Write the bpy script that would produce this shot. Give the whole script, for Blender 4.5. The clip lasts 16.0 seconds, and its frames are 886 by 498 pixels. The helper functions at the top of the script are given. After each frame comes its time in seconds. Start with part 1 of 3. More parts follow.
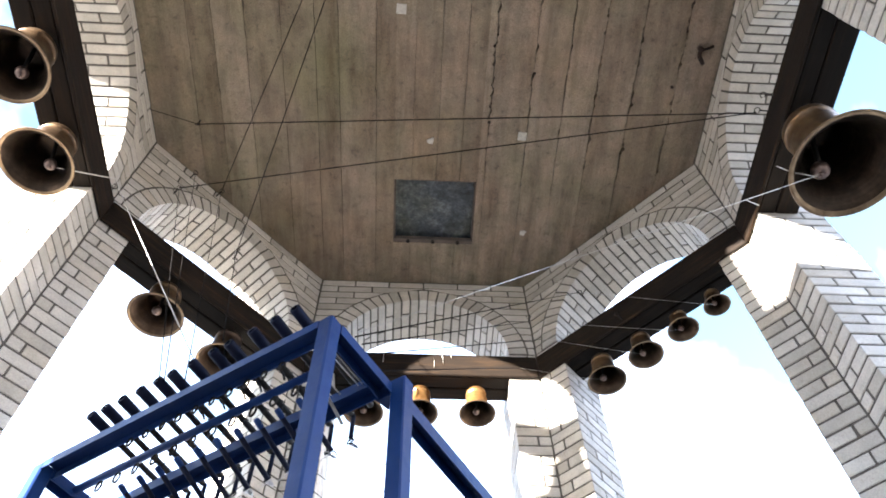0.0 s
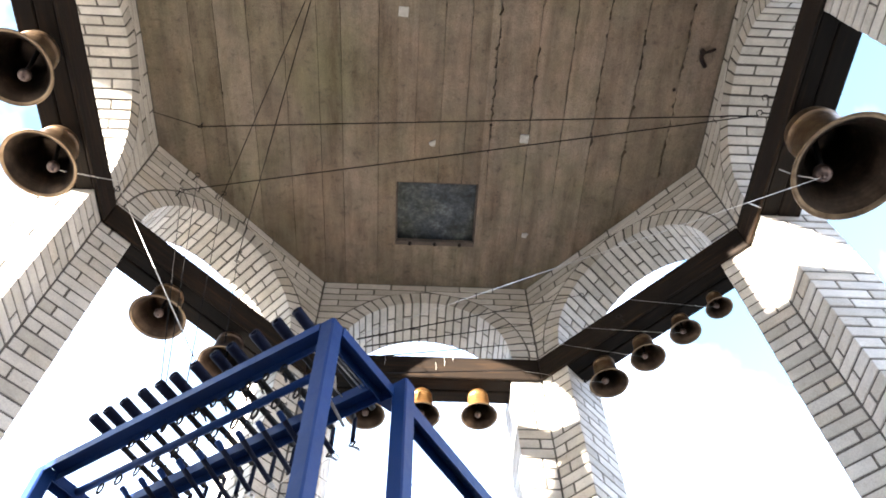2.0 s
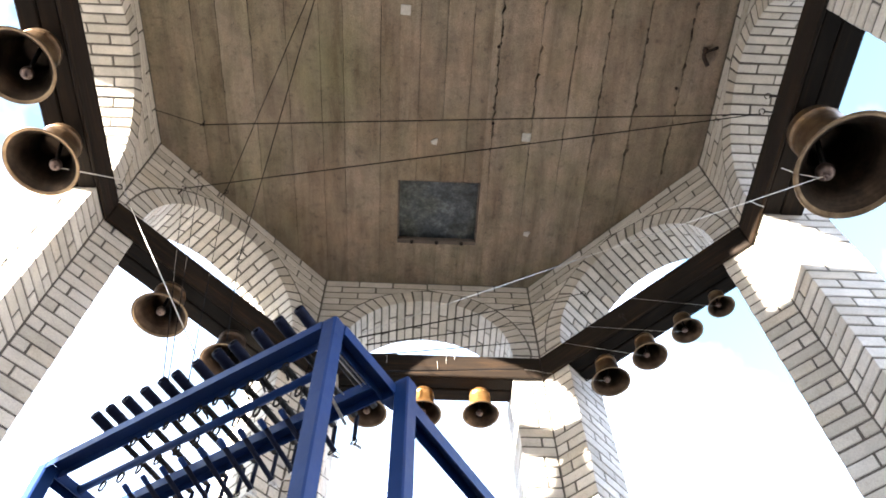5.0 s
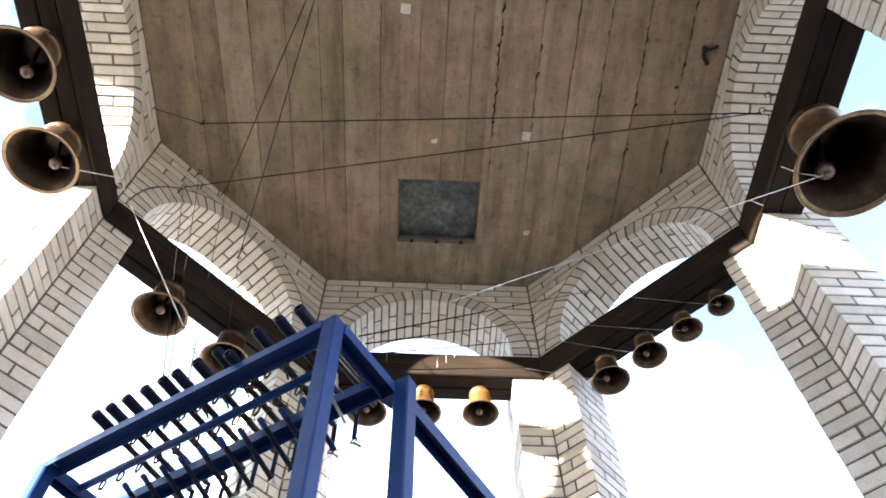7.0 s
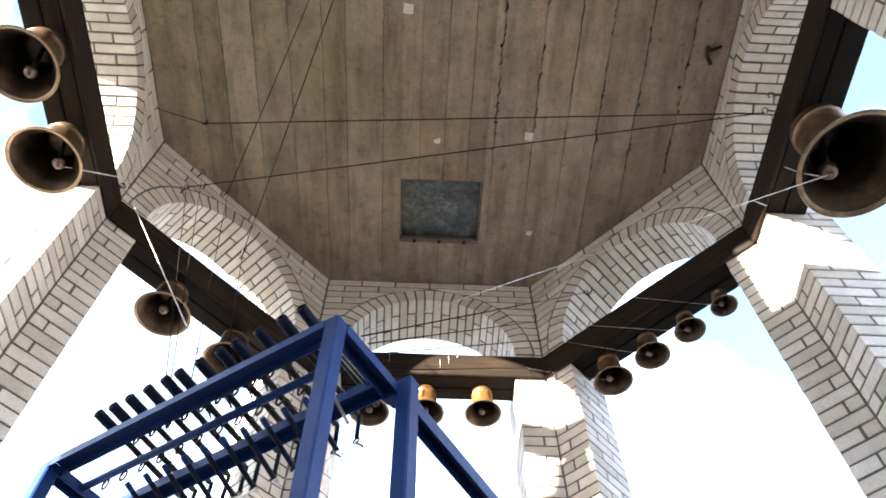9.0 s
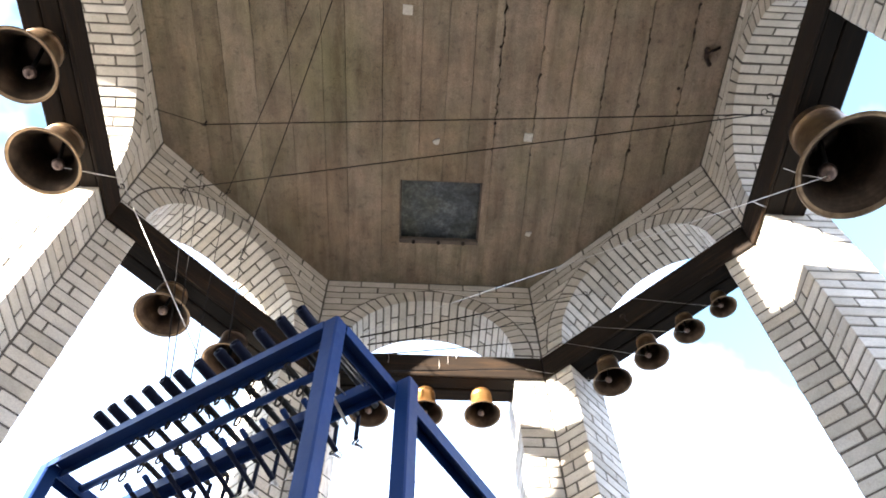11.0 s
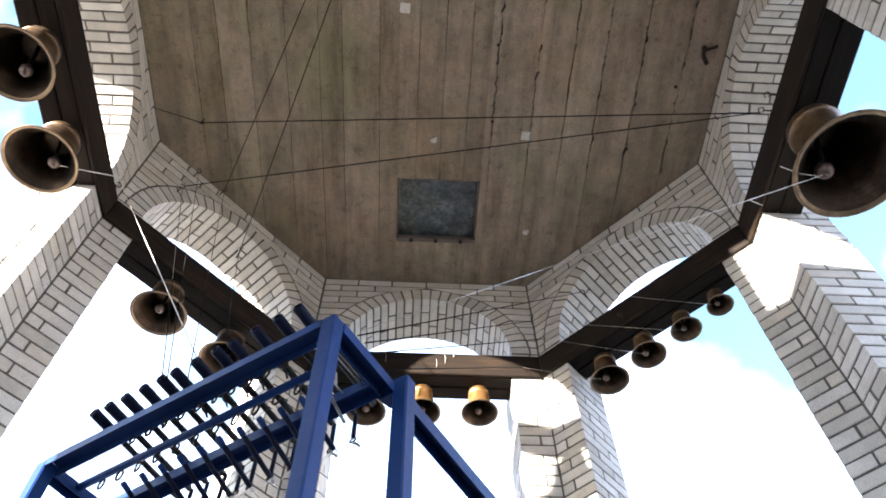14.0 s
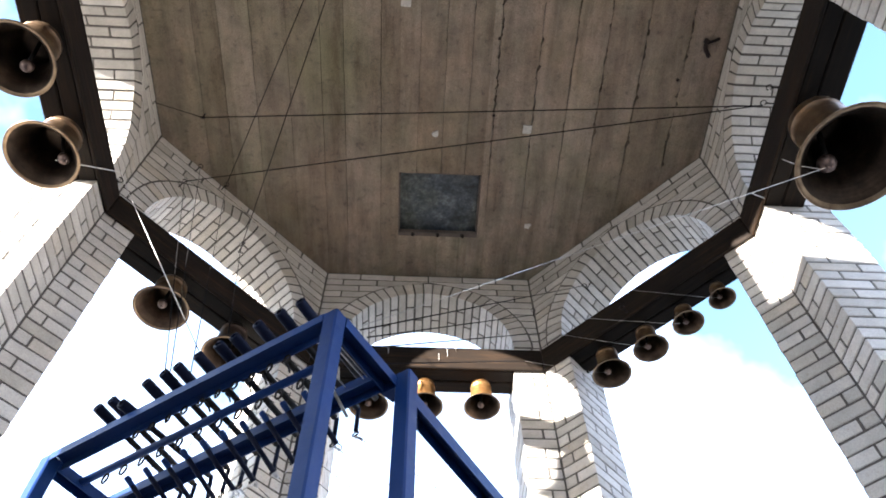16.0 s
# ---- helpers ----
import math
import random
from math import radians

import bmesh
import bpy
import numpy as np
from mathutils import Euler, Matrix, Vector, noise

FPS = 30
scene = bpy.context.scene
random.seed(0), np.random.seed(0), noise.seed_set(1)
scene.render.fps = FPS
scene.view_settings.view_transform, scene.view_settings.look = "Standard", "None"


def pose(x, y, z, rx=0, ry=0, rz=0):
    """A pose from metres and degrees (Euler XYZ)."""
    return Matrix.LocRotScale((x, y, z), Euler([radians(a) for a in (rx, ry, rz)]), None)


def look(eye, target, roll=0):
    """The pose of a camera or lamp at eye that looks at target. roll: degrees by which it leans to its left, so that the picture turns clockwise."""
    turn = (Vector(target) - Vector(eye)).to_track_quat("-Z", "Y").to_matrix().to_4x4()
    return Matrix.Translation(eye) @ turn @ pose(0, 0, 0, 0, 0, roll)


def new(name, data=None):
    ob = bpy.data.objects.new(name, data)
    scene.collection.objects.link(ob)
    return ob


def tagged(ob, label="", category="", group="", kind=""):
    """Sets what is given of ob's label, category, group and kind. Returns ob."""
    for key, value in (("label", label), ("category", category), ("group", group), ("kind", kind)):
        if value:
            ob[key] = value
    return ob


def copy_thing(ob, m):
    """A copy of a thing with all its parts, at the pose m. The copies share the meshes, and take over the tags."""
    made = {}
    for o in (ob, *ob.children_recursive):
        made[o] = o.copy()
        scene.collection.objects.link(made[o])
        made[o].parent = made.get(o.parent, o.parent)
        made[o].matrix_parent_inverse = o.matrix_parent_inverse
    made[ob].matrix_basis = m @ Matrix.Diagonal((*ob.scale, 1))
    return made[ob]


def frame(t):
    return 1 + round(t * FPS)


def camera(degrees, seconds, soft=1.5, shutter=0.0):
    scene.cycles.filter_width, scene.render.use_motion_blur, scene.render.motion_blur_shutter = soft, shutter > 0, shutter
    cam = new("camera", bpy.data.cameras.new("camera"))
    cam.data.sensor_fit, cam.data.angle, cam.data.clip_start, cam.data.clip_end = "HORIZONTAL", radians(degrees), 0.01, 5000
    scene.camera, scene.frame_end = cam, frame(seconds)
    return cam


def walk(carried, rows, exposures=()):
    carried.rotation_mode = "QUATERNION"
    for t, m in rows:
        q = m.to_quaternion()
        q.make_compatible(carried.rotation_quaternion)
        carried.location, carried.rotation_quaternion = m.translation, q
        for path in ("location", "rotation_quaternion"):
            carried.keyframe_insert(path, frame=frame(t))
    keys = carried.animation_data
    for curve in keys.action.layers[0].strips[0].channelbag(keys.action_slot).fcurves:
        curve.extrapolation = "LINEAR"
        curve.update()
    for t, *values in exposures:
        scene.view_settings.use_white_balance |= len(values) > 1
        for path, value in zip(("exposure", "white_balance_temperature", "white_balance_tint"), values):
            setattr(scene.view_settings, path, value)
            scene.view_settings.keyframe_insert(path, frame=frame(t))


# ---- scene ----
EYE = (-0.0745, -1.298, 0.70)
# seconds, heading, lift and lean of the hand-held camera, in degrees
SWAY = [
    (0.0, 4.161, 58.128, -1.524),
    (0.5, 4.015, 58.234, -1.398),
    (1.0, 3.917, 58.192, -1.309),
    (1.5, 4.040, 58.249, -1.387),
    (2.0, 3.896, 58.322, -1.248),
    (2.5, 3.840, 58.316, -1.160),
    (3.0, 3.833, 58.441, -1.143),
    (3.5, 3.811, 58.349, -1.133),
    (4.0, 3.730, 58.301, -1.055),
    (6.5, 3.577, 58.087, -0.913),
    (7.0, 3.629, 58.113, -0.951),
    (7.5, 3.425, 58.115, -0.805),
    (8.0, 3.318, 58.057, -0.691),
    (8.5, 3.226, 58.080, -0.589),
    (9.0, 3.247, 58.121, -0.581),
    (11.5, 3.453, 58.265, -0.716),
    (12.0, 3.650, 58.398, -0.878),
    (12.5, 3.699, 58.527, -0.930),
    (13.0, 3.603, 58.459, -0.872),
    (13.5, 3.803, 58.197, -1.085),
    (14.0, 3.736, 58.068, -0.983),
    (14.5, 3.468, 58.175, -0.840),
    (15.0, 3.546, 58.158, -0.930),
    (15.5, 3.488, 57.977, -0.966),
    (16.0, 3.453, 57.625, -0.923),
]


def aim(yaw, lift, lean):
    y, p = radians(yaw), radians(lift)
    way = Vector((math.sin(y) * math.cos(p), math.cos(y) * math.cos(p), math.sin(p)))
    return look(EYE, Vector(EYE) + way, lean)


cam = camera(61.16, 16.0, 1.8)
walk(cam, [(t, aim(y, p, r)) for t, y, p, r in SWAY], exposures=[(0.0, 3.75, 6080, 12.5), (4.0, 3.75, 6380, 12.5), (9.0, 3.70, 6400, 12.5), (12.5, 3.55, 6150, 12.5), (16.0, 3.38, 5900, 13)])

# ---- light: low sun from the left, bright broken cloud ----
SUN_WAY = Vector((-0.808, -0.590, 0.196)).normalized()


def nodes_of(tree):
    tree.nodes.clear()
    return tree.nodes, tree.links


def make_world():
    w = bpy.data.worlds.new("sky")
    scene.world = w
    w.use_nodes = True
    n, l = nodes_of(w.node_tree)
    out = n.new("ShaderNodeOutputWorld")
    bg = n.new("ShaderNodeBackground")
    sky = n.new("ShaderNodeTexSky")
    sky.sky_type = "NISHITA"
    sky.sun_disc = False
    sky.sun_elevation = math.asin(SUN_WAY.z)
    sky.sun_rotation = math.atan2(SUN_WAY.x, SUN_WAY.y)
    co = n.new("ShaderNodeTexCoord")
    noi = n.new("ShaderNodeTexNoise")
    noi.inputs["Scale"].default_value = 1.9
    noi.inputs["Detail"].default_value = 6
    noi.inputs["Roughness"].default_value = 0.55
    ramp = n.new("ShaderNodeValToRGB")
    ramp.color_ramp.elements[0].position = 0.31
    ramp.color_ramp.elements[1].position = 0.465
    mix = n.new("ShaderNodeMix")
    mix.data_type = "RGBA"
    mix.inputs["B"].default_value = (6.3, 7.7, 10.2, 1)
    gain = n.new("ShaderNodeMix")
    gain.data_type = "RGBA"
    gain.blend_type = "MULTIPLY"
    gain.inputs["Factor"].default_value = 1.0
    gain.inputs["B"].default_value = (1.75, 1.95, 1.75, 1)
    shift = n.new("ShaderNodeMapping")
    shift.inputs["Location"].default_value = (0.9, 0.2, 0.4)
    l.new(co.outputs["Generated"], shift.inputs["Vector"])
    l.new(shift.outputs["Vector"], noi.inputs["Vector"])
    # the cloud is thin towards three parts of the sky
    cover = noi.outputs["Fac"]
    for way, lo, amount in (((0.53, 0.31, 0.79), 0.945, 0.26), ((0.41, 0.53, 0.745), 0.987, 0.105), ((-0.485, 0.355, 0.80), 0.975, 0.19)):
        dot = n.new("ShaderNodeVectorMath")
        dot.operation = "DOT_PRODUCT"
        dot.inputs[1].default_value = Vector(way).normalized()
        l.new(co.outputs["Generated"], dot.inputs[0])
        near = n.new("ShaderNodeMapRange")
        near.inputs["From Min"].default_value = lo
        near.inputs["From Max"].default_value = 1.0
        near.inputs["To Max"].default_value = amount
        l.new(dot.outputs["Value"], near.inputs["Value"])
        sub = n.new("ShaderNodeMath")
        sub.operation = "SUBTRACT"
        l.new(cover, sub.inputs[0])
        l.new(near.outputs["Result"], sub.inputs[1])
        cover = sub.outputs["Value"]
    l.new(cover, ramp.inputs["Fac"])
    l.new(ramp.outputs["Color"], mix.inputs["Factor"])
    l.new(sky.outputs["Color"], gain.inputs["A"])
    l.new(gain.outputs["Result"], mix.inputs["A"])
    l.new(mix.outputs["Result"], bg.inputs["Color"])
    bg.inputs["Strength"].default_value = 0.05
    l.new(bg.outputs["Background"], out.inputs["Surface"])


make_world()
sun = new("sun", bpy.data.lights.new("sun", "SUN"))
sun.data.energy, sun.data.angle, sun.data.color = 5.0, radians(0.6), (1.0, 0.92, 0.79)
sun.matrix_world = look(SUN_WAY * 30, (0, 0, 0))


# ---- materials ----
class Mat:
    def __init__(self, name):
        self.m = bpy.data.materials.new(name)
        self.m.use_nodes = True
        self.n, self.l = nodes_of(self.m.node_tree)
        self.out = self.n.new("ShaderNodeOutputMaterial")
        self.b = self.n.new("ShaderNodeBsdfPrincipled")
        self.l.new(self.b.outputs["BSDF"], self.out.inputs["Surface"])
        self.co = self.n.new("ShaderNodeTexCoord")

    def space(self, scale=(1, 1, 1), own=False):
        mp = self.n.new("ShaderNodeMapping")
        mp.inputs["Scale"].default_value = scale
        self.l.new(self.co.outputs["Object"], mp.inputs["Vector"])
        if own:
            add = self.n.new("ShaderNodeVectorMath")
            add.operation = "MULTIPLY_ADD"
            info = self.n.new("ShaderNodeObjectInfo")
            self.l.new(info.outputs["Random"], add.inputs[0])
            add.inputs[1].default_value = (37, 53, 71)
            self.l.new(mp.outputs["Vector"], add.inputs[2])
            return add.outputs["Vector"]
        return mp.outputs["Vector"]

    def noise(self, scale, vec, detail=4, rough=0.6):
        t = self.n.new("ShaderNodeTexNoise")
        t.inputs["Scale"].default_value = scale
        t.inputs["Detail"].default_value = detail
        t.inputs["Roughness"].default_value = rough
        self.l.new(vec, t.inputs["Vector"])
        return t.outputs["Fac"]

    def ramp(self, fac, stops):
        r = self.n.new("ShaderNodeValToRGB")
        e = r.color_ramp.elements
        while len(e) < len(stops):
            e.new(0.5)
        for el, (p, c) in zip(e, stops):
            el.position = p
            el.color = (*c, 1) if len(c) == 3 else c
        self.l.new(fac, r.inputs["Fac"])
        return r.outputs["Color"]

    def mix(self, fac, a, b, kind="MIX"):
        m = self.n.new("ShaderNodeMix")
        m.data_type, m.blend_type = "RGBA", kind
        for s, v in (("Factor", fac), ("A", a), ("B", b)):
            if isinstance(v, (int, float)):
                m.inputs[s].default_value = v
            elif isinstance(v, tuple):
                m.inputs[s].default_value = (*v, 1)
            else:
                self.l.new(v, m.inputs[s])
        return m.outputs["Result"]

    def bump(self, height, strength, dist):
        bp = self.n.new("ShaderNodeBump")
        bp.inputs["Strength"].default_value = strength
        bp.inputs["Distance"].default_value = dist
        self.l.new(height, bp.inputs["Height"])
        self.l.new(bp.outputs["Normal"], self.b.inputs["Normal"])

    def done(self, color, rough, metal=0.0):
        for s, v in (("Base Color", color), ("Roughness", rough), ("Metallic", metal)):
            if isinstance(v, (int, float)):
                self.b.inputs[s].default_value = v
            elif isinstance(v, tuple):
                self.b.inputs[s].default_value = (*v, 1)
            else:
                self.l.new(v, self.b.inputs[s])
        return self.m


def g(v):
    return (v, v, v)


def brick_material(name, island):
    k = Mat(name)
    v = k.space(own=True)
    if island:
        geo = k.n.new("ShaderNodeNewGeometry")
        rnd = geo.outputs["Random Per Island"]
    else:
        info = k.n.new("ShaderNodeObjectInfo")
        rnd = info.outputs["Random"]
    tone = k.ramp(rnd, [(0.0, (0.47, 0.425, 0.36)), (0.35, (0.57, 0.525, 0.46)), (0.75, (0.65, 0.605, 0.54)), (1.0, (0.54, 0.475, 0.385))])
    blot = k.ramp(k.noise(9, v), [(0.3, g(0.78)), (0.65, g(1.0))])
    grain = k.ramp(k.noise(160, v, 3), [(0.35, g(0.82)), (0.6, g(1.0))])
    c = k.mix(1.0, k.mix(1.0, tone, blot, "MULTIPLY"), grain, "MULTIPLY")
    stain = k.ramp(k.noise(34, v, 5, 0.7), [(0.60, g(1.0)), (0.72, (0.80, 0.76, 0.70))])
    c = k.mix(1.0, c, stain, "MULTIPLY")
    k.bump(k.noise(90, v, 5), 0.35, 0.003)
    return k.done(c, 0.88)


def mortar_material():
    k = Mat("dark mortar")
    v = k.space()
    c = k.ramp(k.noise(30, v), [(0.3, (0.066, 0.057, 0.047)), (0.7, (0.115, 0.101, 0.085))])
    k.bump(k.noise(140, v), 0.6, 0.004)
    return k.done(c, 0.95)


def concrete_material():
    k = Mat("board-marked concrete")
    v = k.space()
    geo = k.n.new("ShaderNodeNewGeometry")
    tone = k.ramp(geo.outputs["Random Per Island"], [(0.0, (0.176, 0.142, 0.106)), (0.5, (0.222, 0.181, 0.141)), (1.0, (0.282, 0.235, 0.190))])
    streak = k.ramp(k.noise(3.5, k.space((3.0, 0.5, 1.0)), 6, 0.65), [(0.30, (0.72, 0.68, 0.64)), (0.62, g(1.06))])
    blot = k.ramp(k.noise(1.7, v, 5), [(0.34, (0.84, 0.86, 0.74)), (0.50, (0.97, 0.96, 0.92)), (0.62, (1.08, 1.04, 1.01))])
    spots = k.ramp(k.noise(24, v, 4), [(0.30, g(0.72)), (0.42, g(1.0)), (0.74, g(1.0)), (0.80, g(1.35))])
    grain = k.ramp(k.noise(150, v, 4, 0.7), [(0.32, g(0.70)), (0.52, g(1.0)), (0.68, g(1.22))])
    c = tone
    pits = k.ramp(k.noise(75, k.space((1.6, 0.7, 1.0)), 2), [(0.24, g(0.35)), (0.31, g(1.0))])
    # long runs and drips along the boards, and reddish and greenish weather stains
    runs = k.ramp(k.noise(2.2, k.space((5.0, 0.55, 1.0)), 8, 0.7), [(0.34, (0.74, 0.72, 0.69)), (0.48, g(0.98)), (0.66, (1.14, 1.13, 1.11))])
    tint = k.ramp(k.noise(1.1, k.space((1.4, 0.8, 1.0)), 3), [(0.36, (0.96, 1.01, 0.91)), (0.50, g(1.0)), (0.64, (1.06, 0.98, 0.94))])
    scuff = k.ramp(k.noise(5.5, v, 7, 0.75), [(0.36, g(0.80)), (0.50, g(1.0)), (0.64, (1.16, 1.14, 1.12))])
    for x in (streak, blot, spots, grain, pits, scuff, runs, tint):
        c = k.mix(1.0, c, x, "MULTIPLY")
    k.bump(k.noise(60, k.space((3.0, 0.5, 1.0)), 6), 0.5, 0.004)
    return k.done(c, 0.93)


def timber_material(name, shade):
    k = Mat(name)
    v = k.space((0.6, 8.0, 8.0), own=True)
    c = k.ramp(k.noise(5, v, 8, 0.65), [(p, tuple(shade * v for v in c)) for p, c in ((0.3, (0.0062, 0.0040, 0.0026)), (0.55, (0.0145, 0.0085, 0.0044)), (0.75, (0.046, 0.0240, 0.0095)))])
    w = k.ramp(k.noise(3, k.space(own=True)), [(0.35, g(0.7)), (0.7, g(1.1))])
    k.bump(k.noise(14, v, 6), 0.4, 0.004)
    k.b.inputs["Specular IOR Level"].default_value = 0.17
    return k.done(k.mix(1.0, c, w, "MULTIPLY"), 0.75)


def bronze_material(name, dark, mid, light, rough):
    k = Mat(name)
    v = k.space(own=True)
    c = k.ramp(k.noise(14, v, 6, 0.65), [(0.3, dark), (0.55, mid), (0.75, light)])
    rings = k.ramp(k.noise(3, k.space((0.4, 0.4, 26.0), own=True), 2), [(0.35, g(0.78)), (0.65, g(1.05))])
    c = k.mix(1.0, c, rings, "MULTIPLY")
    r = k.ramp(k.noise(30, v), [(0.3, g(rough - 0.08)), (0.7, g(rough + 0.14))])
    k.bump(k.noise(70, v), 0.18, 0.002)
    return k.done(c, r, 0.85)


def paint_material(name, base, worn, rough):
    k = Mat(name)
    v = k.space(own=True)
    c = k.mix(k.ramp(k.noise(22, v, 6, 0.7), [(0.62, g(0)), (0.72, g(1))]), base, worn)
    c = k.mix(1.0, c, k.ramp(k.noise(5, v), [(0.3, g(0.8)), (0.7, g(1.1))]), "MULTIPLY")
    k.bump(k.noise(60, v), 0.12, 0.002)
    k.b.inputs["Specular IOR Level"].default_value = 0.14
    return k.done(c, k.ramp(k.noise(40, v), [(0.3, g(rough - 0.07)), (0.7, g(rough + 0.1))]))


def plain_material(name, a, b, scale, rough, metal=0.0, bump=0.2, spec=0.5):
    k = Mat(name)
    v = k.space(own=True)
    c = k.mix(1.0, k.ramp(k.noise(scale, v, 5), [(0.3, a), (0.7, b)]), k.ramp(k.noise(scale * 9, v, 3), [(0.3, g(0.85)), (0.7, g(1.05))]), "MULTIPLY")
    k.bump(k.noise(scale * 6, v), bump, 0.002)
    k.b.inputs["Specular IOR Level"].default_value = spec
    return k.done(c, rough, metal)


def sheet_material():
    """Old sheet metal: blue-grey, clouded with pale bloom, fine scratches and dark pits."""
    k = Mat("grey blue sheet metal")
    v = k.space(own=True)
    c = k.ramp(k.noise(6, v, 7, 0.72), [(0.34, (0.020, 0.026, 0.036)), (0.5, (0.052, 0.064, 0.078)), (0.68, (0.115, 0.135, 0.150))])
    bloom = k.ramp(k.noise(34, v, 6, 0.75), [(0.36, g(0.5)), (0.52, g(1.0)), (0.66, (1.7, 1.75, 1.7))])
    warm = k.ramp(k.noise(2.6, v, 3), [(0.40, g(1.0)), (0.62, (1.22, 1.12, 0.80))])
    scratch = k.ramp(k.noise(26, k.space((1.0, 6.0, 1.0), own=True), 3, 0.6), [(0.28, g(0.45)), (0.36, g(1.0)), (0.70, g(1.0)), (0.76, g(1.5))])
    for x in (bloom, warm, scratch):
        c = k.mix(1.0, c, x, "MULTIPLY")
    k.bump(k.noise(20, v, 5), 0.4, 0.004)
    return k.done(c, 0.6, 0.1)


BRICK = brick_material("pale buff brick", False)
BRICKS = brick_material("pale buff brickwork", True)
MORTAR = mortar_material()
CONCRETE = concrete_material()
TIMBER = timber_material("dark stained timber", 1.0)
# same timber at half tone: the shade under the balks is in the colour
BALK = timber_material("timber with shade in its colour", 0.5)
BRONZE = bronze_material("brown bronze", (0.095, 0.056, 0.030), (0.175, 0.110, 0.060), (0.28, 0.185, 0.10), 0.42)
# the shade within the bells is put into these two darker bronzes
BRONZE_INSIDE = bronze_material("dull shaded bronze inside", (0.042, 0.027, 0.019), (0.088, 0.058, 0.039), (0.155, 0.104, 0.070), 0.46)
BRONZE_DEEP_SHADE = bronze_material("deep shaded bronze inside", (0.018, 0.012, 0.009), (0.04, 0.027, 0.018), (0.08, 0.052, 0.033), 0.40)
BRONZE_LIP = bronze_material("lighter bronze lip", (0.14, 0.092, 0.055), (0.26, 0.182, 0.112), (0.38, 0.285, 0.18), 0.40)
# golden sunlight on two small bells, put into their base colour
BRONZE_SUNLIT = bronze_material("sunlit golden bronze", (0.32, 0.15, 0.05), (0.50, 0.26, 0.09), (0.62, 0.36, 0.14), 0.36)
IRON = plain_material("dark forged iron", (0.010, 0.009, 0.009), (0.028, 0.023, 0.019), 30, 0.65, 0.3, 0.2, 0.2)
BALL = plain_material("worn brown iron", (0.07, 0.046, 0.040), (0.20, 0.145, 0.125), 40, 0.34, 0.75)
STEEL = plain_material("worn steel", (0.35, 0.34, 0.32), (0.6, 0.58, 0.55), 40, 0.35, 0.9)
BLUE = paint_material("blue paint", (0.0080, 0.0290, 0.112), (0.0105, 0.0350, 0.128), 0.42)
# the blue in this black is sky flare put into the colour
BLACK = plain_material("sky-tinted black rubber", (0.0020, 0.0036, 0.013), (0.0045, 0.0075, 0.023), 30, 0.6, spec=0.12)
WIRE = plain_material("dark wire", (0.005, 0.004, 0.004), (0.012, 0.010, 0.009), 50, 0.8, 0.0, 0.2, 0.08)
ROPE = plain_material("pale cord", (0.50, 0.47, 0.42), (0.72, 0.69, 0.64), 120, 0.8)
SHEET = sheet_material()
CHALK = plain_material("pale plaster", (0.40, 0.38, 0.345), (0.60, 0.575, 0.525), 60, 0.9)
FLOOR = plain_material("dark floor slab", (0.008, 0.0075, 0.007), (0.016, 0.015, 0.014), 4, 0.85)
PAVING = plain_material("pale grey paving", (0.175, 0.160, 0.134), (0.240, 0.220, 0.186), 2, 0.9)
RAIL = plain_material("weathered brown wood", (0.07, 0.055, 0.045), (0.14, 0.11, 0.09), 9, 0.85)
RUST = plain_material("rusty brown iron", (0.014, 0.008, 0.006), (0.04, 0.022, 0.015), 25, 0.8, 0.2)
ROOF = plain_material("grey roof sheet", (0.20, 0.20, 0.20), (0.30, 0.30, 0.29), 5, 0.7)


# ---- mesh helpers ----
def mesh_of(name, verts, faces, material):
    me = bpy.data.meshes.new(name)
    me.from_pydata(verts, [], faces)
    me.materials.append(material)
    return me


def link(name, me, parent=None, m=None, label=""):
    ob = new(name, me)
    ob.parent = parent
    if m is not None:
        ob.matrix_basis = m
    return tagged(ob, label) if label else ob


def part(name, bm, material, parent, label="", smooth=False):
    me = bpy.data.meshes.new(name)
    bmesh.ops.recalc_face_normals(bm, faces=bm.faces)
    if smooth:
        for f in bm.faces:
            f.smooth = True
    bm.to_mesh(me)
    bm.free()
    me.materials.append(material)
    return link(name, me, parent, None, label)


CORNERS = [(i, j, k) for k in (0, 1) for j in (0, 1) for i in (0, 1)]


def hexa(c, ch):
    """Vertices and faces of a six-sided block with chamfered edges; c: its corners in the order of CORNERS."""
    c = [Vector(p) for p in c]
    at = {ijk: p for ijk, p in zip(CORNERS, c)}
    verts, index = [], {}
    for ijk in CORNERS:
        p = at[ijk]
        step = []
        for ax in range(3):
            o = list(ijk)
            o[ax] = 1 - o[ax]
            e = at[tuple(o)] - p
            step.append(e.normalized() * min(ch, e.length * 0.3))
        for ax in range(3):
            q = p + sum((step[b] for b in range(3) if b != ax), Vector())
            index[ijk, ax] = len(verts)
            verts.append(q)
    faces = []
    ring = ((0, 0), (1, 0), (1, 1), (0, 1))
    for ax in range(3):
        a, b = [x for x in range(3) if x != ax]
        for side in (0, 1):
            f = []
            for u, v in ring:
                o = [0, 0, 0]
                o[ax], o[a], o[b] = side, u, v
                f.append(index[tuple(o), ax])
            faces.append(f if (side == 1) == (ax != 1) else f[::-1])
    for ax in range(3):
        a, b = [x for x in range(3) if x != ax]
        for u, v in ring:
            lo, hi = [0, 0, 0], [0, 0, 0]
            lo[ax], hi[ax] = 0, 1
            lo[a] = hi[a] = u
            lo[b] = hi[b] = v
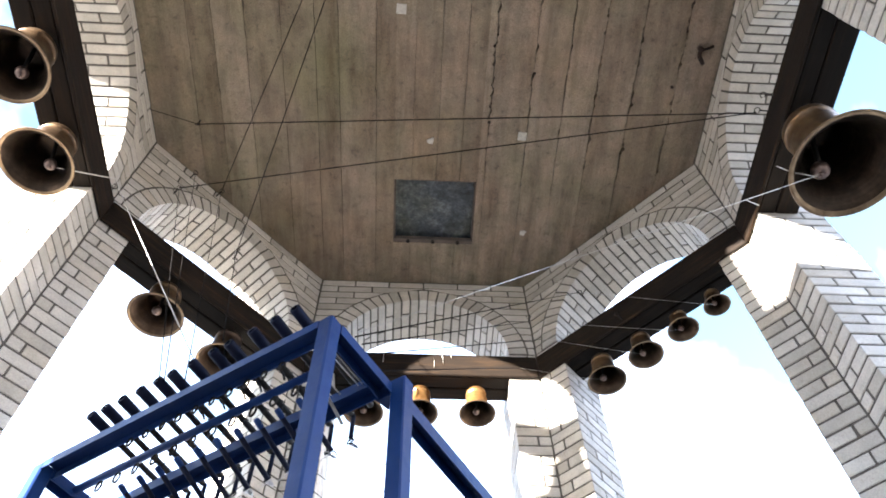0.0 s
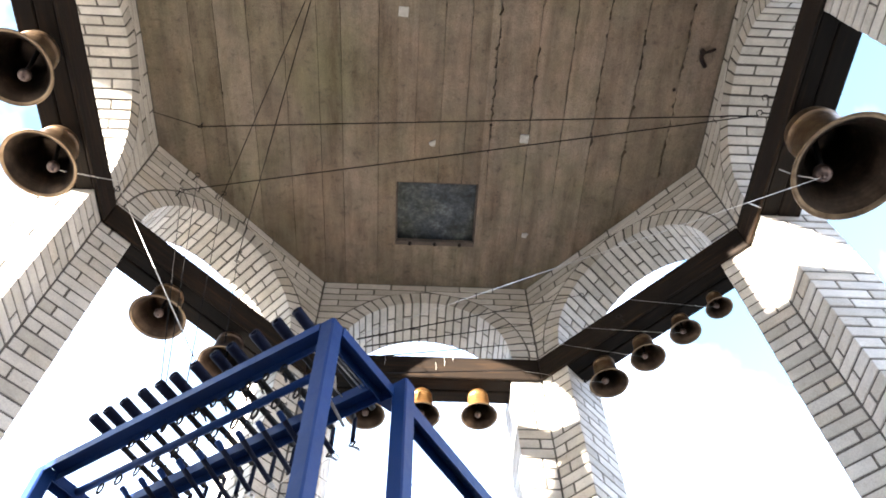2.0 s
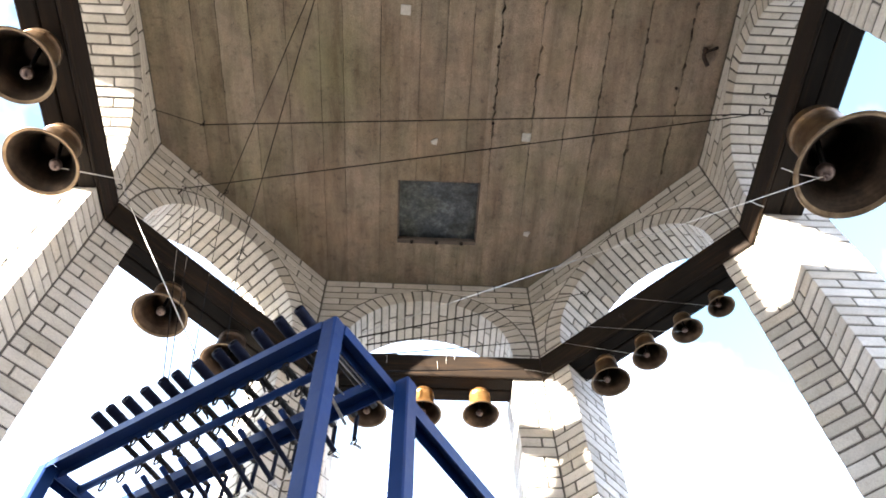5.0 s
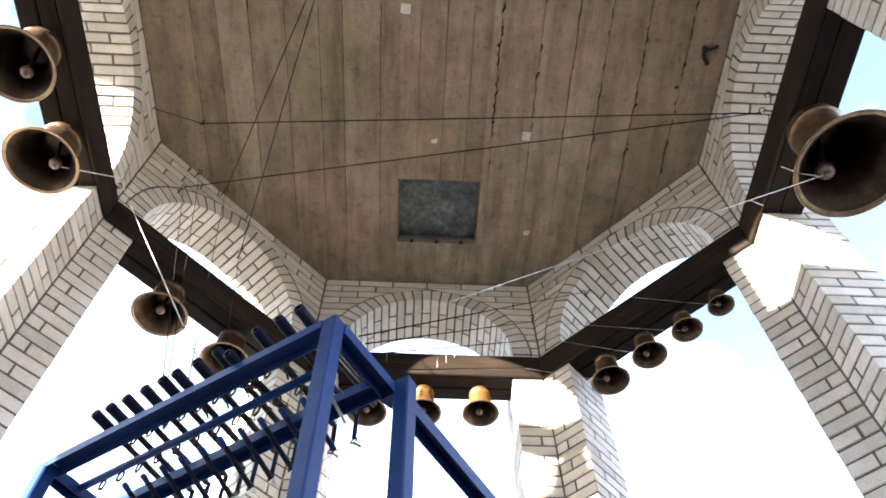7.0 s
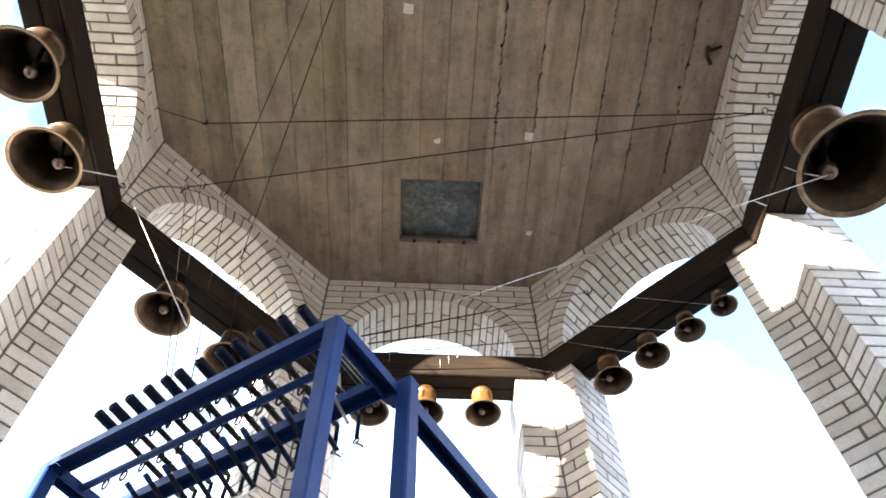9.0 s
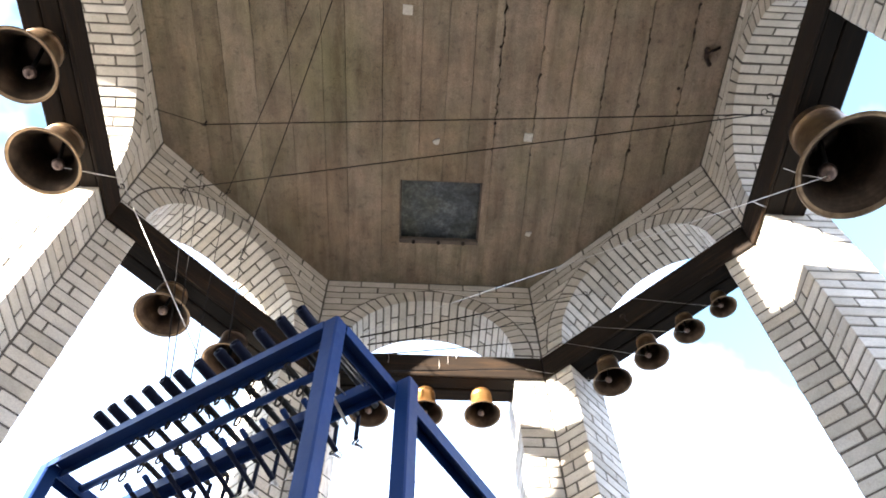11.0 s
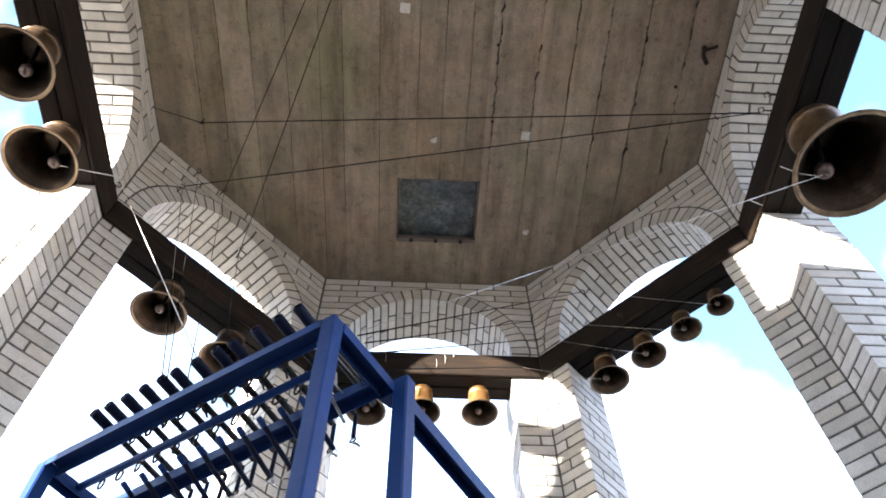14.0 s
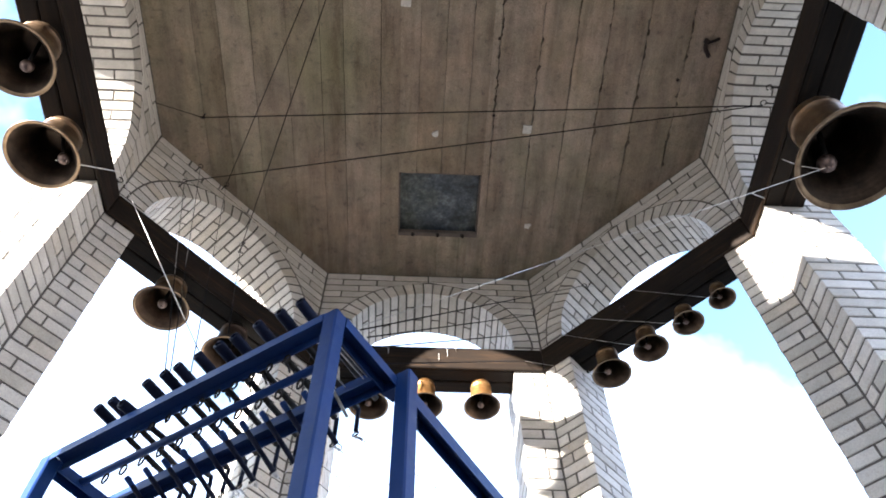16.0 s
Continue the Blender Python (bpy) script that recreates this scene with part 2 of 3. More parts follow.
            lo, hi = tuple(lo), tuple(hi)
            f = [index[lo, a], index[hi, a], index[hi, b], index[lo, b]]
            flip = (u == v) ^ (ax == 1)
            faces.append(f if flip else f[::-1])
    for ijk in CORNERS:
        f = [index[ijk, 0], index[ijk, 1], index[ijk, 2]]
        faces.append(f if sum(ijk) % 2 == 1 else f[::-1])
    return verts, faces


def block(x0, x1, y0, y1, z0, z1):
    return [((x0, x1)[i], (y0, y1)[j], (z0, z1)[k]) for i, j, k in CORNERS]


def block_mesh(name, c, ch, material):
    return mesh_of(name, *hexa(c, ch), material)


def add_block(bm, c, ch=0.003):
    v, f = hexa(c, ch)
    vs = [bm.verts.new(p) for p in v]
    for q in f:
        bm.faces.new([vs[i] for i in q])


def bar_block(a, b, w, h, up=(0, 0, 1)):
    """Corners of a straight bar from a to b, w wide and h high, centred on the line."""
    a, b = Vector(a), Vector(b)
    x = (b - a).normalized()
    y = Vector(up).cross(x).normalized() * (w / 2)
    z = x.cross(y).normalized() * (h / 2)
    return [((a, b)[i] + (-y, y)[j] + (-z, z)[k]) for i, j, k in CORNERS]


def lathe(bm, prof, n=40, m=None):
    rings = []
    for r, z in prof:
        if r < 1e-6:
            rings.append([bm.verts.new((0, 0, z))])
        else:
            rings.append([bm.verts.new((r * math.cos(2 * math.pi * i / n), r * math.sin(2 * math.pi * i / n), z)) for i in range(n)])
    for a, b in zip(rings, rings[1:]):
        for i in range(n):
            j = (i + 1) % n
            f = [a[i % len(a)], a[j % len(a)], b[j % len(b)], b[i % len(b)]]
            f = [v for k, v in enumerate(f) if v not in f[:k]]
            if len(f) > 2:
                bm.faces.new(f)
    if m is not None:
        bmesh.ops.transform(bm, matrix=m, verts=[v for r in rings for v in r])


def tube(bm, pts, r, n=6):
    pts = [Vector(p) for p in pts]
    rings = []
    for i, p in enumerate(pts):
        d = (pts[min(i + 1, len(pts) - 1)] - pts[max(i - 1, 0)]).normalized()
        s = d.orthogonal().normalized()
        if rings:
            s = (last - d * last.dot(d)).normalized()
        last = s
        t = d.cross(s)
        rings.append([bm.verts.new(p + (s * math.cos(2 * math.pi * k / n) + t * math.sin(2 * math.pi * k / n)) * r) for k in range(n)])
    for a, b in zip(rings, rings[1:]):
        for k in range(n):
            bm.faces.new((a[k], a[(k + 1) % n], b[(k + 1) % n], b[k]))
    bm.faces.new(rings[0][::-1])
    bm.faces.new(rings[-1])


def ring_path(c, r, a, b, n=14, turn=1.0):
    c, a, b = Vector(c), Vector(a).normalized(), Vector(b).normalized()
    return [c + (a * math.cos(2 * math.pi * turn * i / n) + b * math.sin(2 * math.pi * turn * i / n)) * r for i in range(n + 1)]


def ball(bm, c, r, n=16):
    lathe(bm, [(r * math.sin(math.pi * i / 10), -r * math.cos(math.pi * i / 10)) for i in range(11)], n, Matrix.Translation(c))


# ---- plan of the belfry: a regular octagon ----
IN, OUT = 1.72, 2.064          # inner and outer face from the centre
T8 = math.tan(math.pi / 8)
HALF = IN * T8                  # half of an inner side
GAP = 0.542                      # the arch's radius
NARROW = 0.525                   # half width of an opening between its piers
COURSE = 0.06898
ROWS = 63
LOW_ROWS = 61                    # courses of the piers up to the beam
SPRING = ROWS * COURSE            # height of the arch's springing
CEIL = 5.097
BEAM_LO, BEAM_HI = 4.114, 4.297
JOINT = 0.0105


def turned(k):
    return Matrix.Rotation(radians(-45 * k), 4, "Z")


def octagon(r, z):
    return [(r / math.cos(math.pi / 8) * math.sin(radians(45 * k + 22.5)), r / math.cos(math.pi / 8) * math.cos(radians(45 * k + 22.5)), z) for k in range(8)]


def slab(name, r, z0, z1, material, label="", category="", kind="structure"):
    v = octagon(r, z0) + octagon(r, z1)
    f = [list(range(8)), list(range(15, 7, -1))] + [[i, i + 8, (i + 1) % 8 + 8, (i + 1) % 8] for i in range(8)]
    bm = bmesh.new()
    vs = [bm.verts.new(p) for p in v]
    for q in f:
        bm.faces.new([vs[i] for i in q])
    return tagged(part(name, bm, material, None), label, category, "", kind)


def make_ground():
    bm = bmesh.new()
    bmesh.ops.create_grid(bm, x_segments=40, y_segments=40, size=2000)
    for v in bm.verts:
        v.co.z = -0.16
    tagged(part("ground", bm, PAVING, None), "flat pale grey paved ground around the belfry", "ground", "", "structure")
    # unseen slab, made wide and dark so less light reaches the rails from below
    slab("floor", 5.5, -0.15, 0.0, FLOOR, "dark grey belfry floor slab, widened unseen to darken undersides", "floor")


def wall_core(k):
    """Mortar body of one side with its arched opening; the bricks stand proud of it."""
    d0, d1, r = IN + 0.0035, OUT - 0.0035, GAP + 0.0035
    n = 24
    q, step = NARROW + 0.0035, LOW_ROWS * COURSE
    hole, rim = [(q, 0.0), (q, step), (r, step + 0.001), (r, SPRING)], [(1.0, 0.0), (1.0, step), (1.0, step + 0.001), (1.0, SPRING)]
    for i in range(1, n):
        a = math.pi * i / n
        hole.append((r * math.cos(a), SPRING + r * math.sin(a)))
        rim.append((math.cos(a) / max(abs(math.cos(a)), abs(math.sin(a))), min(CEIL + 0.03, SPRING + (CEIL + 0.03 - SPRING) * math.sin(a) / max(abs(math.cos(a)), abs(math.sin(a))))))
    hole += [(-r, SPRING), (-r, step + 0.001), (-q, step), (-q, 0.0)]
    rim += [(-1.0, SPRING), (-1.0, step + 0.001), (-1.0, step), (-1.0, 0.0)]
    verts, m = [], len(hole)
    for d in (d0, d1):
        verts += [(s, d, z) for s, z in hole]
        verts += [(s * d * T8, d, z) for s, z in rim]
    faces = []
    for i in range(m - 1):
        faces.append((i, i + 1, m + i + 1, m + i))
        faces.append((2 * m + i, 3 * m + i, 3 * m + i + 1, 2 * m + i + 1))
        faces.append((i, 2 * m + i, 2 * m + i + 1, i + 1))
        faces.append((m + i, m + i + 1, 3 * m + i + 1, 3 * m + i))
    ob = link("wall_%d" % (k % 8 + 1), mesh_of("wall", verts, faces, MORTAR), None, turned(k))
    return tagged(ob, "pale buff brick belfry wall with round-arched opening", "wall", "", "structure")


def arc(z, r):
    h = z - SPRING
    return math.sqrt(r * r - h * h) if 0 <= h < r else 0.0


MAX_S = HALF - 0.005


def pier_kinds(edge):
    """The two bonds of one course of a pier, from the opening's edge to the corner, and its outer brick."""
    high = COURSE - JOINT
    a = [block(edge, MAX_S, IN, IN + 0.11, 0, high), block(edge, edge + 0.11, IN + 0.12, OUT, 0, high)]
    b = [block(edge, edge + 0.11, IN, IN + 0.225, 0, high), block(edge + 0.12, MAX_S, IN, IN + 0.06, 0, high), block(edge, edge + 0.11, IN + 0.235, OUT, 0, high)]
    return a, b, block(edge + 0.12, OUT * T8 - 0.005, IN + 0.235, OUT, 0, high)


ARCH_BRICKS = 29
V_STEP = math.pi / ARCH_BRICKS


def voussoir(d0, d1):
    out = []
    for i, j, k in CORNERS:
        r = (GAP, GAP + 0.115)[k]
        a = (V_STEP / 2 - JOINT / 2 / r) * (-1, 1)[i]
        out.append((r * math.sin(a), (d0, d1)[j], r * math.cos(a)))
    return out


ARCH_A = [voussoir(IN, IN + 0.225), voussoir(IN + 0.235, OUT)]
ARCH_B = [voussoir(IN, IN + 0.11), voussoir(IN + 0.12, OUT)]


def mirrored(c):
    """The same block on the other side of the opening."""
    m = [(-x, y, z) for x, y, z in c]
    return [m[i ^ 1] for i in range(8)]


def spandrel():
    """Corner lists of the bricks above the springing, between arch ring and ceiling."""
    out = []
    for j in range(11):
        z0 = SPRING + j * COURSE
        if z0 > CEIL - 0.02:
            break
        z1 = min(z0 + COURSE - JOINT, CEIL - 0.004)
        a0, a1 = arc(z0, GAP + 0.125), arc(z1, GAP + 0.125)
        for side in (1, -1):
            edge = MAX_S
            first = (0.225, 0.11)[j % 2]
            while edge > a0 + 0.02:
                nxt = edge - first
                first = 0.225
                last = nxt - 0.05 < a0
                b, t = (a0, a1) if last else (nxt, nxt)
                if last and a0 == 0.0:
                    b = t = 0.005
                if edge - t < 0.005:
                    break
                c = block(0, 1, IN, IN + 0.11, z0, z1)
                c = [((b, edge)[i] if k == 0 else (t, edge)[i], y, z) for (i, jj, k), (x, y, z) in zip(CORNERS, c)]
                out.append(c if side == 1 else mirrored(c))
                if last:
                    break
                edge = nxt - JOINT
    return out


class Stuff:
    """Many blocks joined into one mesh."""
    def __init__(self):
        self.v, self.f = [], []

    def add(self, c, m=None, ch=0.003):
        v, f = hexa(c, ch)
        n = len(self.v)
        self.v += [m @ p for p in v] if m is not None else v
        self.f += [[i + n for i in q] for q in f]

    def put(self, name, material, parent, label):
        return tagged(link(name, mesh_of(name, self.v, self.f, material), parent), label, "", "", "stuff")


def make_bricks(walls):
    rng = random.Random(5)
    shared = {}

    def mesh_for(key, c):
        if key not in shared:
            shared[key] = block_mesh("brick", c, 0.003, BRICK)
        return shared[key]

    def jitter():
        return pose(rng.uniform(-.0016, .0016), rng.uniform(-.0016, .0014), rng.uniform(-.0013, .0013), rng.uniform(-.3, .3), rng.uniform(-.8, .8), rng.uniform(-.3, .3))

    spans = spandrel()
    for k, wall in walls.items():
        near = k in (-2, -1, 0, 1, 2)
        rest = Stuff()
        for i in range(ROWS):
            up = Matrix.Translation((0, 0, i * COURSE))
            low = i < LOW_ROWS
            bond_a, bond_b, outer = pier_kinds(NARROW if low else GAP)
            for side in (0, 1):
                kind = bond_a if (i + side) % 2 else bond_b
                for n, c in enumerate(kind):
                    cc = mirrored(c) if side else c
                    if near and i >= 31:
                        mid = Vector(cc[0]).lerp(Vector(cc[7]), 0.5)
                        cen = [Vector(p) - mid for p in cc]
                        link("brick", mesh_for(("p", low, len(kind), n, side), cen), wall, up @ Matrix.Translation(mid) @ jitter())
                    else:
                        rest.add(cc, up)
                rest.add(mirrored(outer) if side else outer, up)
        for i in range(ARCH_BRICKS):
            a = math.pi / 2 - V_STEP * (i + 0.5)
            turn = Matrix.Translation((0, 0, SPRING)) @ Matrix.Rotation(a, 4, "Y")
            for n, c in enumerate(ARCH_A if i % 2 else ARCH_B):
                if near:
                    mid = Vector(c[0]).lerp(Vector(c[7]), 0.5)
                    link("brick", mesh_for(("v", i % 2, n), [Vector(p) - mid for p in c]), wall, turn @ Matrix.Translation(mid) @ jitter())
                else:
                    rest.add(c, turn)
        for n, c in enumerate(spans):
            if near:
                mid = Vector(c[0]).lerp(Vector(c[7]), 0.5)
                link("brick", mesh_for(("s", n), [Vector(p) - mid for p in c]), wall, Matrix.Translation(mid) @ jitter())
            else:
                rest.add(c)
            rest.add([(x * 1.18, y + OUT - IN - 0.11, z) for x, y, z in c])
        rest.put("brickwork", BRICKS, wall, "pale buff bricks in dark mortar")


HATCH = (-0.222, 0.322, 0.905, 1.388)
BOARDS = [-1.72, -1.438, -1.29, -1.104, -0.896, -0.70, -0.562, -0.338, -0.106, 0.051, 0.206, 0.367, 0.609, 0.814, 1.006, 1.229, 1.488, 1.72]


def make_ceiling():
    """Concrete slab cast on boards: each board's print is a strip of its own depth, cut out round the hatch."""
    rng = random.Random(11)
    x0, x1, y0, y1 = HATCH
    verts, faces = [], []
    top = CEIL + 0.08
    steps = 640
    ys = [-IN + 2 * IN * i / steps for i in range(steps + 1)]
    ys = sorted(set(ys + [y0, y1]))
    edges = []
    for e in BOARDS:
        wander, tear, row = 0.0, [0.0, 0.0], []
        rough = (3.4 if e > 0.3 else 1.0) * rng.uniform(0.7, 1.25)
        for y in ys:
            wander = wander * 0.9 + rng.uniform(-0.0006, 0.0006)
            torn = rough if y < 0.62 else max(0.5, rough * (1.0 - 2.2 * (y - 0.62)))
            wide = []
            for side in (0, 1):
                tear[side] = tear[side] * 0.78 + rng.gauss(0.0, 0.0011 * torn)
                wide.append(0.0008 + max(0.0, tear[side] + 0.0002 * torn))
            row.append((e + wander - wide[0], e + wander + wide[1]))
        edges.append(row)

    def strip(get_a, get_b, lo, hi, dz):
        """One board's print between two ragged edges, over a run of the length."""
        run = [i for i, y in enumerate(ys) if lo - 1e-6 <= y <= hi + 1e-6]
        base = len(verts)
        for i in run:
            a, b = get_a(i), get_b(i)
            z = CEIL + dz
            verts.extend([(a, ys[i], top), (a, ys[i], z), (b, ys[i], z), (b, ys[i], top)])
        for n in range(len(run) - 1):
            p = base + 4 * n
            for c in range(3):
                faces.append((p + c, p + c + 1, p + c + 5, p + c + 4))
        for p in (base, base + 4 * (len(run) - 1)):
            faces.append((p, p + 1, p + 2, p + 3))

    for m in range(len(BOARDS) - 1):
        dz = rng.uniform(0.0, 0.006)
        left, right = edges[m], edges[m + 1]
        far = min(IN, IN * math.sqrt(2) - min(abs(BOARDS[m]), abs(BOARDS[m + 1])) + 0.02)
        cuts = [x for x in (x0, x1) if BOARDS[m] + 0.01 < x < BOARDS[m + 1] - 0.01]
        spots = [lambda i, r=left: r[i][1]] + [lambda i, x=x: x for x in cuts] + [lambda i, r=right: r[i][0]]
        xs = [BOARDS[m]] + cuts + [BOARDS[m + 1]]
        for q in range(len(spots) - 1):
            mid = (xs[q] + xs[q + 1]) / 2
            if x0 < mid < x1:
                strip(spots[q], spots[q + 1], -far, y0, dz)
                strip(spots[q], spots[q + 1], y1, far, dz)
            else:
                strip(spots[q], spots[q + 1], -far, far, dz)
    me = mesh_of("ceiling", verts, faces, CONCRETE)
    tagged(link("ceiling", me), "brown-grey board-marked concrete ceiling with a square hatch", "ceiling", "", "structure")
    # upper slab with the hatch cut through, and the roof over it
    bm = bmesh.new()
    a, b = 0.722, 1.745
    for c in ((-a, x0, -b, b), (x1, a, -b, b), (x0, x1, -b, y0), (x0, x1, y1, b)):
        add_block(bm, block(*c, CEIL + 0.045, CEIL + 0.20), 0.001)
    for side in (-1, 1):
        lim = {0: (a, b), 1: (b, a)} if side > 0 else {0: (-b, a), 1: (-a, b)}
        add_block(bm, [(lim[i][0], (2 * j - 1) * lim[i][1], CEIL + (0.20 if k else 0.045)) for i, j, k in CORNERS], 0.001)
    ob = part("ceiling_slab", bm, CONCRETE, None)
    tagged(ob, "rough grey concrete slab above the board prints", "ceiling", "", "structure")
    slab("roof", OUT - 0.004, CEIL + 0.21, CEIL + 0.42, ROOF, "flat grey sheet roof over the belfry", "roof")
    hatch = tagged(new("ceiling_hatch"), "square ceiling hatch with mottled grey-blue metal sheet", "hatch")
    hatch.matrix_basis = Matrix.Translation(((x0 + x1) / 2, (y0 + y1) / 2, CEIL))
    w, h = (x1 - x0) / 2, (y1 - y0) / 2
    bm = bmesh.new()
    add_block(bm, block(-w + 0.004, w - 0.004, -h + 0.004, h - 0.004, 0.074, 0.089), 0.003)
    part("sheet", bm, SHEET, hatch, "mottled grey-blue metal sheet")
    # dark strips added for the brown shadow line round the opening
    for x0, x1, y0, y1 in ((-w + 0.001, -w + 0.012, -h + 0.002, h - 0.034), (w - 0.012, w - 0.001, -h + 0.002, h - 0.034), (-w + 0.014, w - 0.014, -h + 0.001, -h + 0.010)):
        bm = bmesh.new()
        add_block(bm, block(x0, x1, y0, y1, 0.010, 0.072), 0.002)
        part("lining_board", bm, RAIL, hatch, "brown strip for the shadow line in the hatch")
    bm = bmesh.new()
    add_block(bm, block(-w + 0.002, w - 0.002, h - 0.030, h - 0.001, 0.001, 0.045), 0.003)
    ledge = part("hinge_rail", bm, RAIL, hatch, "brown rail along the hatch edge")
    for x in (-0.17, 0.0, 0.17):
        bm = bmesh.new()
        lathe(bm, [(0, -0.032), (0.012, -0.032), (0.014, -0.02), (0.014, -0.012)], 10, Matrix.Translation((x, h - 0.015, 0.022)))
        part("bolt", bm, IRON, ledge)


def make_closures():
    """Unseen boarding added behind the camera to block the sun and bounce light inside."""
    for k, pieces in ((4, ((0.0, 0.521, 0.0, 4.135), (-0.04, 0.538, 4.30, 4.72), (-0.04, 0.40, 4.72, 4.885))),
                      (-3, ((-0.521, 0.521, 0.0, 4.135), (-0.03, 0.538, 4.30, 4.72), (-0.03, 0.40, 4.72, 4.885)))):
        bm = bmesh.new()
        for a, b, z0, z1 in pieces:
            add_block(bm, block(a, b, 1.93, 1.97, z0 + 0.002, z1), 0.004)
        ob = part("closure_%d" % (k % 8 + 1), bm, CHALK, None)
        ob.matrix_basis = turned(k)
        tagged(ob, "unseen pale boarding added to block sun through an arch", "boarding", "", "structure")


make_ground()
make_ceiling()
make_closures()
WALLS = {k: wall_core(k) for k in (-3, -2, -1, 0, 1, 2, 3, 4)}


# ---- timber beams ----
def make_beams():
    for k in (-3, -2, -1, 0, 1, 2, 3, 4):
        plank = tagged(new("ring_beam"), "dark stained timber ring beam along brick wall", "beam", "ring of timber beams")
        plank.matrix_basis = turned(k) @ Matrix.Translation((0, 1.70, BEAM_LO))
        d0, d1 = 1.697 - 1.70, 1.7165 - 1.70
        z0, z1 = -0.006, BEAM_HI - BEAM_LO
        c = [((-1, 1)[i] * ((d0, d1)[j] + 1.70) * T8 * 0.9995, (d0, d1)[j], (z0, z1)[kk]) for i, j, kk in CORNERS]
        bm = bmesh.new()
        add_block(bm, c, 0.006)
        part("plank", bm, TIMBER, plank)
        beam = tagged(new("bell_beam"), "heavy dark timber beam spanning the arched opening", "beam", "bell beams in the openings")
        beam.matrix_basis = turned(k) @ Matrix.Translation((0, 1.81, BEAM_LO))
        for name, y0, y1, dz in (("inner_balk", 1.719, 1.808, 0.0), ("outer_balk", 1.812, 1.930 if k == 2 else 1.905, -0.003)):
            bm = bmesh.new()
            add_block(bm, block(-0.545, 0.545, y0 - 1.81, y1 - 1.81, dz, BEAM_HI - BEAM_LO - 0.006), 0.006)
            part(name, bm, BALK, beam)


make_beams()

# ---- bells: side, along it, out from the centre, mouth height, diameter, height, surface, label ----
BELLS = [
    (2, -0.020, 1.800, 3.630, 0.520, 0.445, BRONZE, "large dark bronze bell hung under timber beam"),
    (-2, -0.202, 1.800, 3.805, 0.340, 0.274, BRONZE, "brown bronze bell beside another under timber beam"),
    (-2, 0.250, 1.803, 3.820, 0.342, 0.260, BRONZE, "golden-brown bronze bell with pale cord on clapper"),
    (-1, -0.197, 1.801, 3.863, 0.296, 0.216, BRONZE, "brown bronze bell under dark timber beam"),
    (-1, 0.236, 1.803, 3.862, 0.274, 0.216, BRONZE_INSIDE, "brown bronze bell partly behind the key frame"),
    (0, -0.336, 1.815, 3.894, 0.236, 0.186, BRONZE, "small dark bronze bell behind the key frame"),
    (0, -0.011, 1.808, 3.890, 0.220, 0.189, BRONZE_SUNLIT, "small bronze bell coloured sunlit gold behind a blue post"),
    (0, 0.326, 1.802, 3.894, 0.217, 0.185, BRONZE_SUNLIT, "small bronze bell with sunlit gold in its colour"),
    (1, -0.337, 1.811, 3.893, 0.223, 0.186, BRONZE, "small dark bronze bell, largest of four"),
    (1, -0.079, 1.829, 3.922, 0.201, 0.157, BRONZE, "small dark bronze bell, second of four"),
    (1, 0.166, 1.845, 3.955, 0.177, 0.124, BRONZE, "small brown bronze bell with lighter rim"),
    (1, 0.389, 1.841, 3.971, 0.150, 0.110, BRONZE, "small dark bronze bell, smallest of four"),
]
OUTSIDE = [(0.0, 1.0), (0.36, 1.0), (0.47, 0.985), (0.535, 0.94), (0.555, 0.86), (0.555, 0.845), (0.57, 0.84), (0.57, 0.815), (0.558, 0.81), (0.575, 0.66),
           (0.605, 0.50), (0.655, 0.35), (0.73, 0.225), (0.745, 0.215), (0.755, 0.20), (0.84, 0.115), (0.93, 0.05)]
LIP = [(0.93, 0.05), (0.985, 0.022), (1.0, 0.008), (0.995, 0.0), (0.975, -0.003), (0.945, 0.002), (0.90, 0.022)]
INSIDE = [(0.90, 0.022), (0.88, 0.035), (0.78, 0.11), (0.68, 0.22), (0.60, 0.36), (0.545, 0.52), (0.51, 0.70), (0.48, 0.84), (0.40, 0.90), (0.0, 0.91)]
CLAPPERS = []
BALLS = []


# how far each clapper's ball hangs off the middle, along the side and outwards
LEAN = [(-0.05, -0.10), (0.035, -0.035), (0.02, -0.055), (-0.01, -0.02), (0.0, -0.012), (0.0, -0.01), (0.0, -0.01), (-0.008, -0.006),
        (-0.01, -0.022), (-0.008, -0.016), (-0.008, -0.010), (-0.006, -0.016)]


def hung(off, drop):
    return Vector((0, 0, -1)).rotation_difference(Vector((off[0], off[1], -drop))).to_matrix().to_4x4()


def make_bell(side, along, out, mouth, dia, high, surface, label):
    R = dia / 2
    lean = LEAN[len(CLAPPERS)]
    place = turned(side) @ Matrix.Translation((along, out, mouth))
    bell = tagged(new("bell"), label, "bell", "bells of the carillon")
    bell.matrix_basis = place
    bm = bmesh.new()
    slim = 0.90 if dia > 0.5 else 1.0
    lathe(bm, [(r * R * (slim if z > 0.3 else 1 - (1 - slim) * max(z, 0) / 0.3), z * high) for r, z in OUTSIDE], 48)
    part("body", bm, surface, bell, "", True)
    bm = bmesh.new()
    lathe(bm, [(r * R * (slim if z > 0.3 else 1 - (1 - slim) * max(z, 0) / 0.3), z * high) for r, z in INSIDE], 48)
    # inner face coloured darker for the shade in the hollow, most in large bells
    part("inner_face", bm, BRONZE_DEEP_SHADE if dia > 0.31 else BRONZE_INSIDE, bell, "dull inside of the bell with shade in its colour", True)
    bm = bmesh.new()
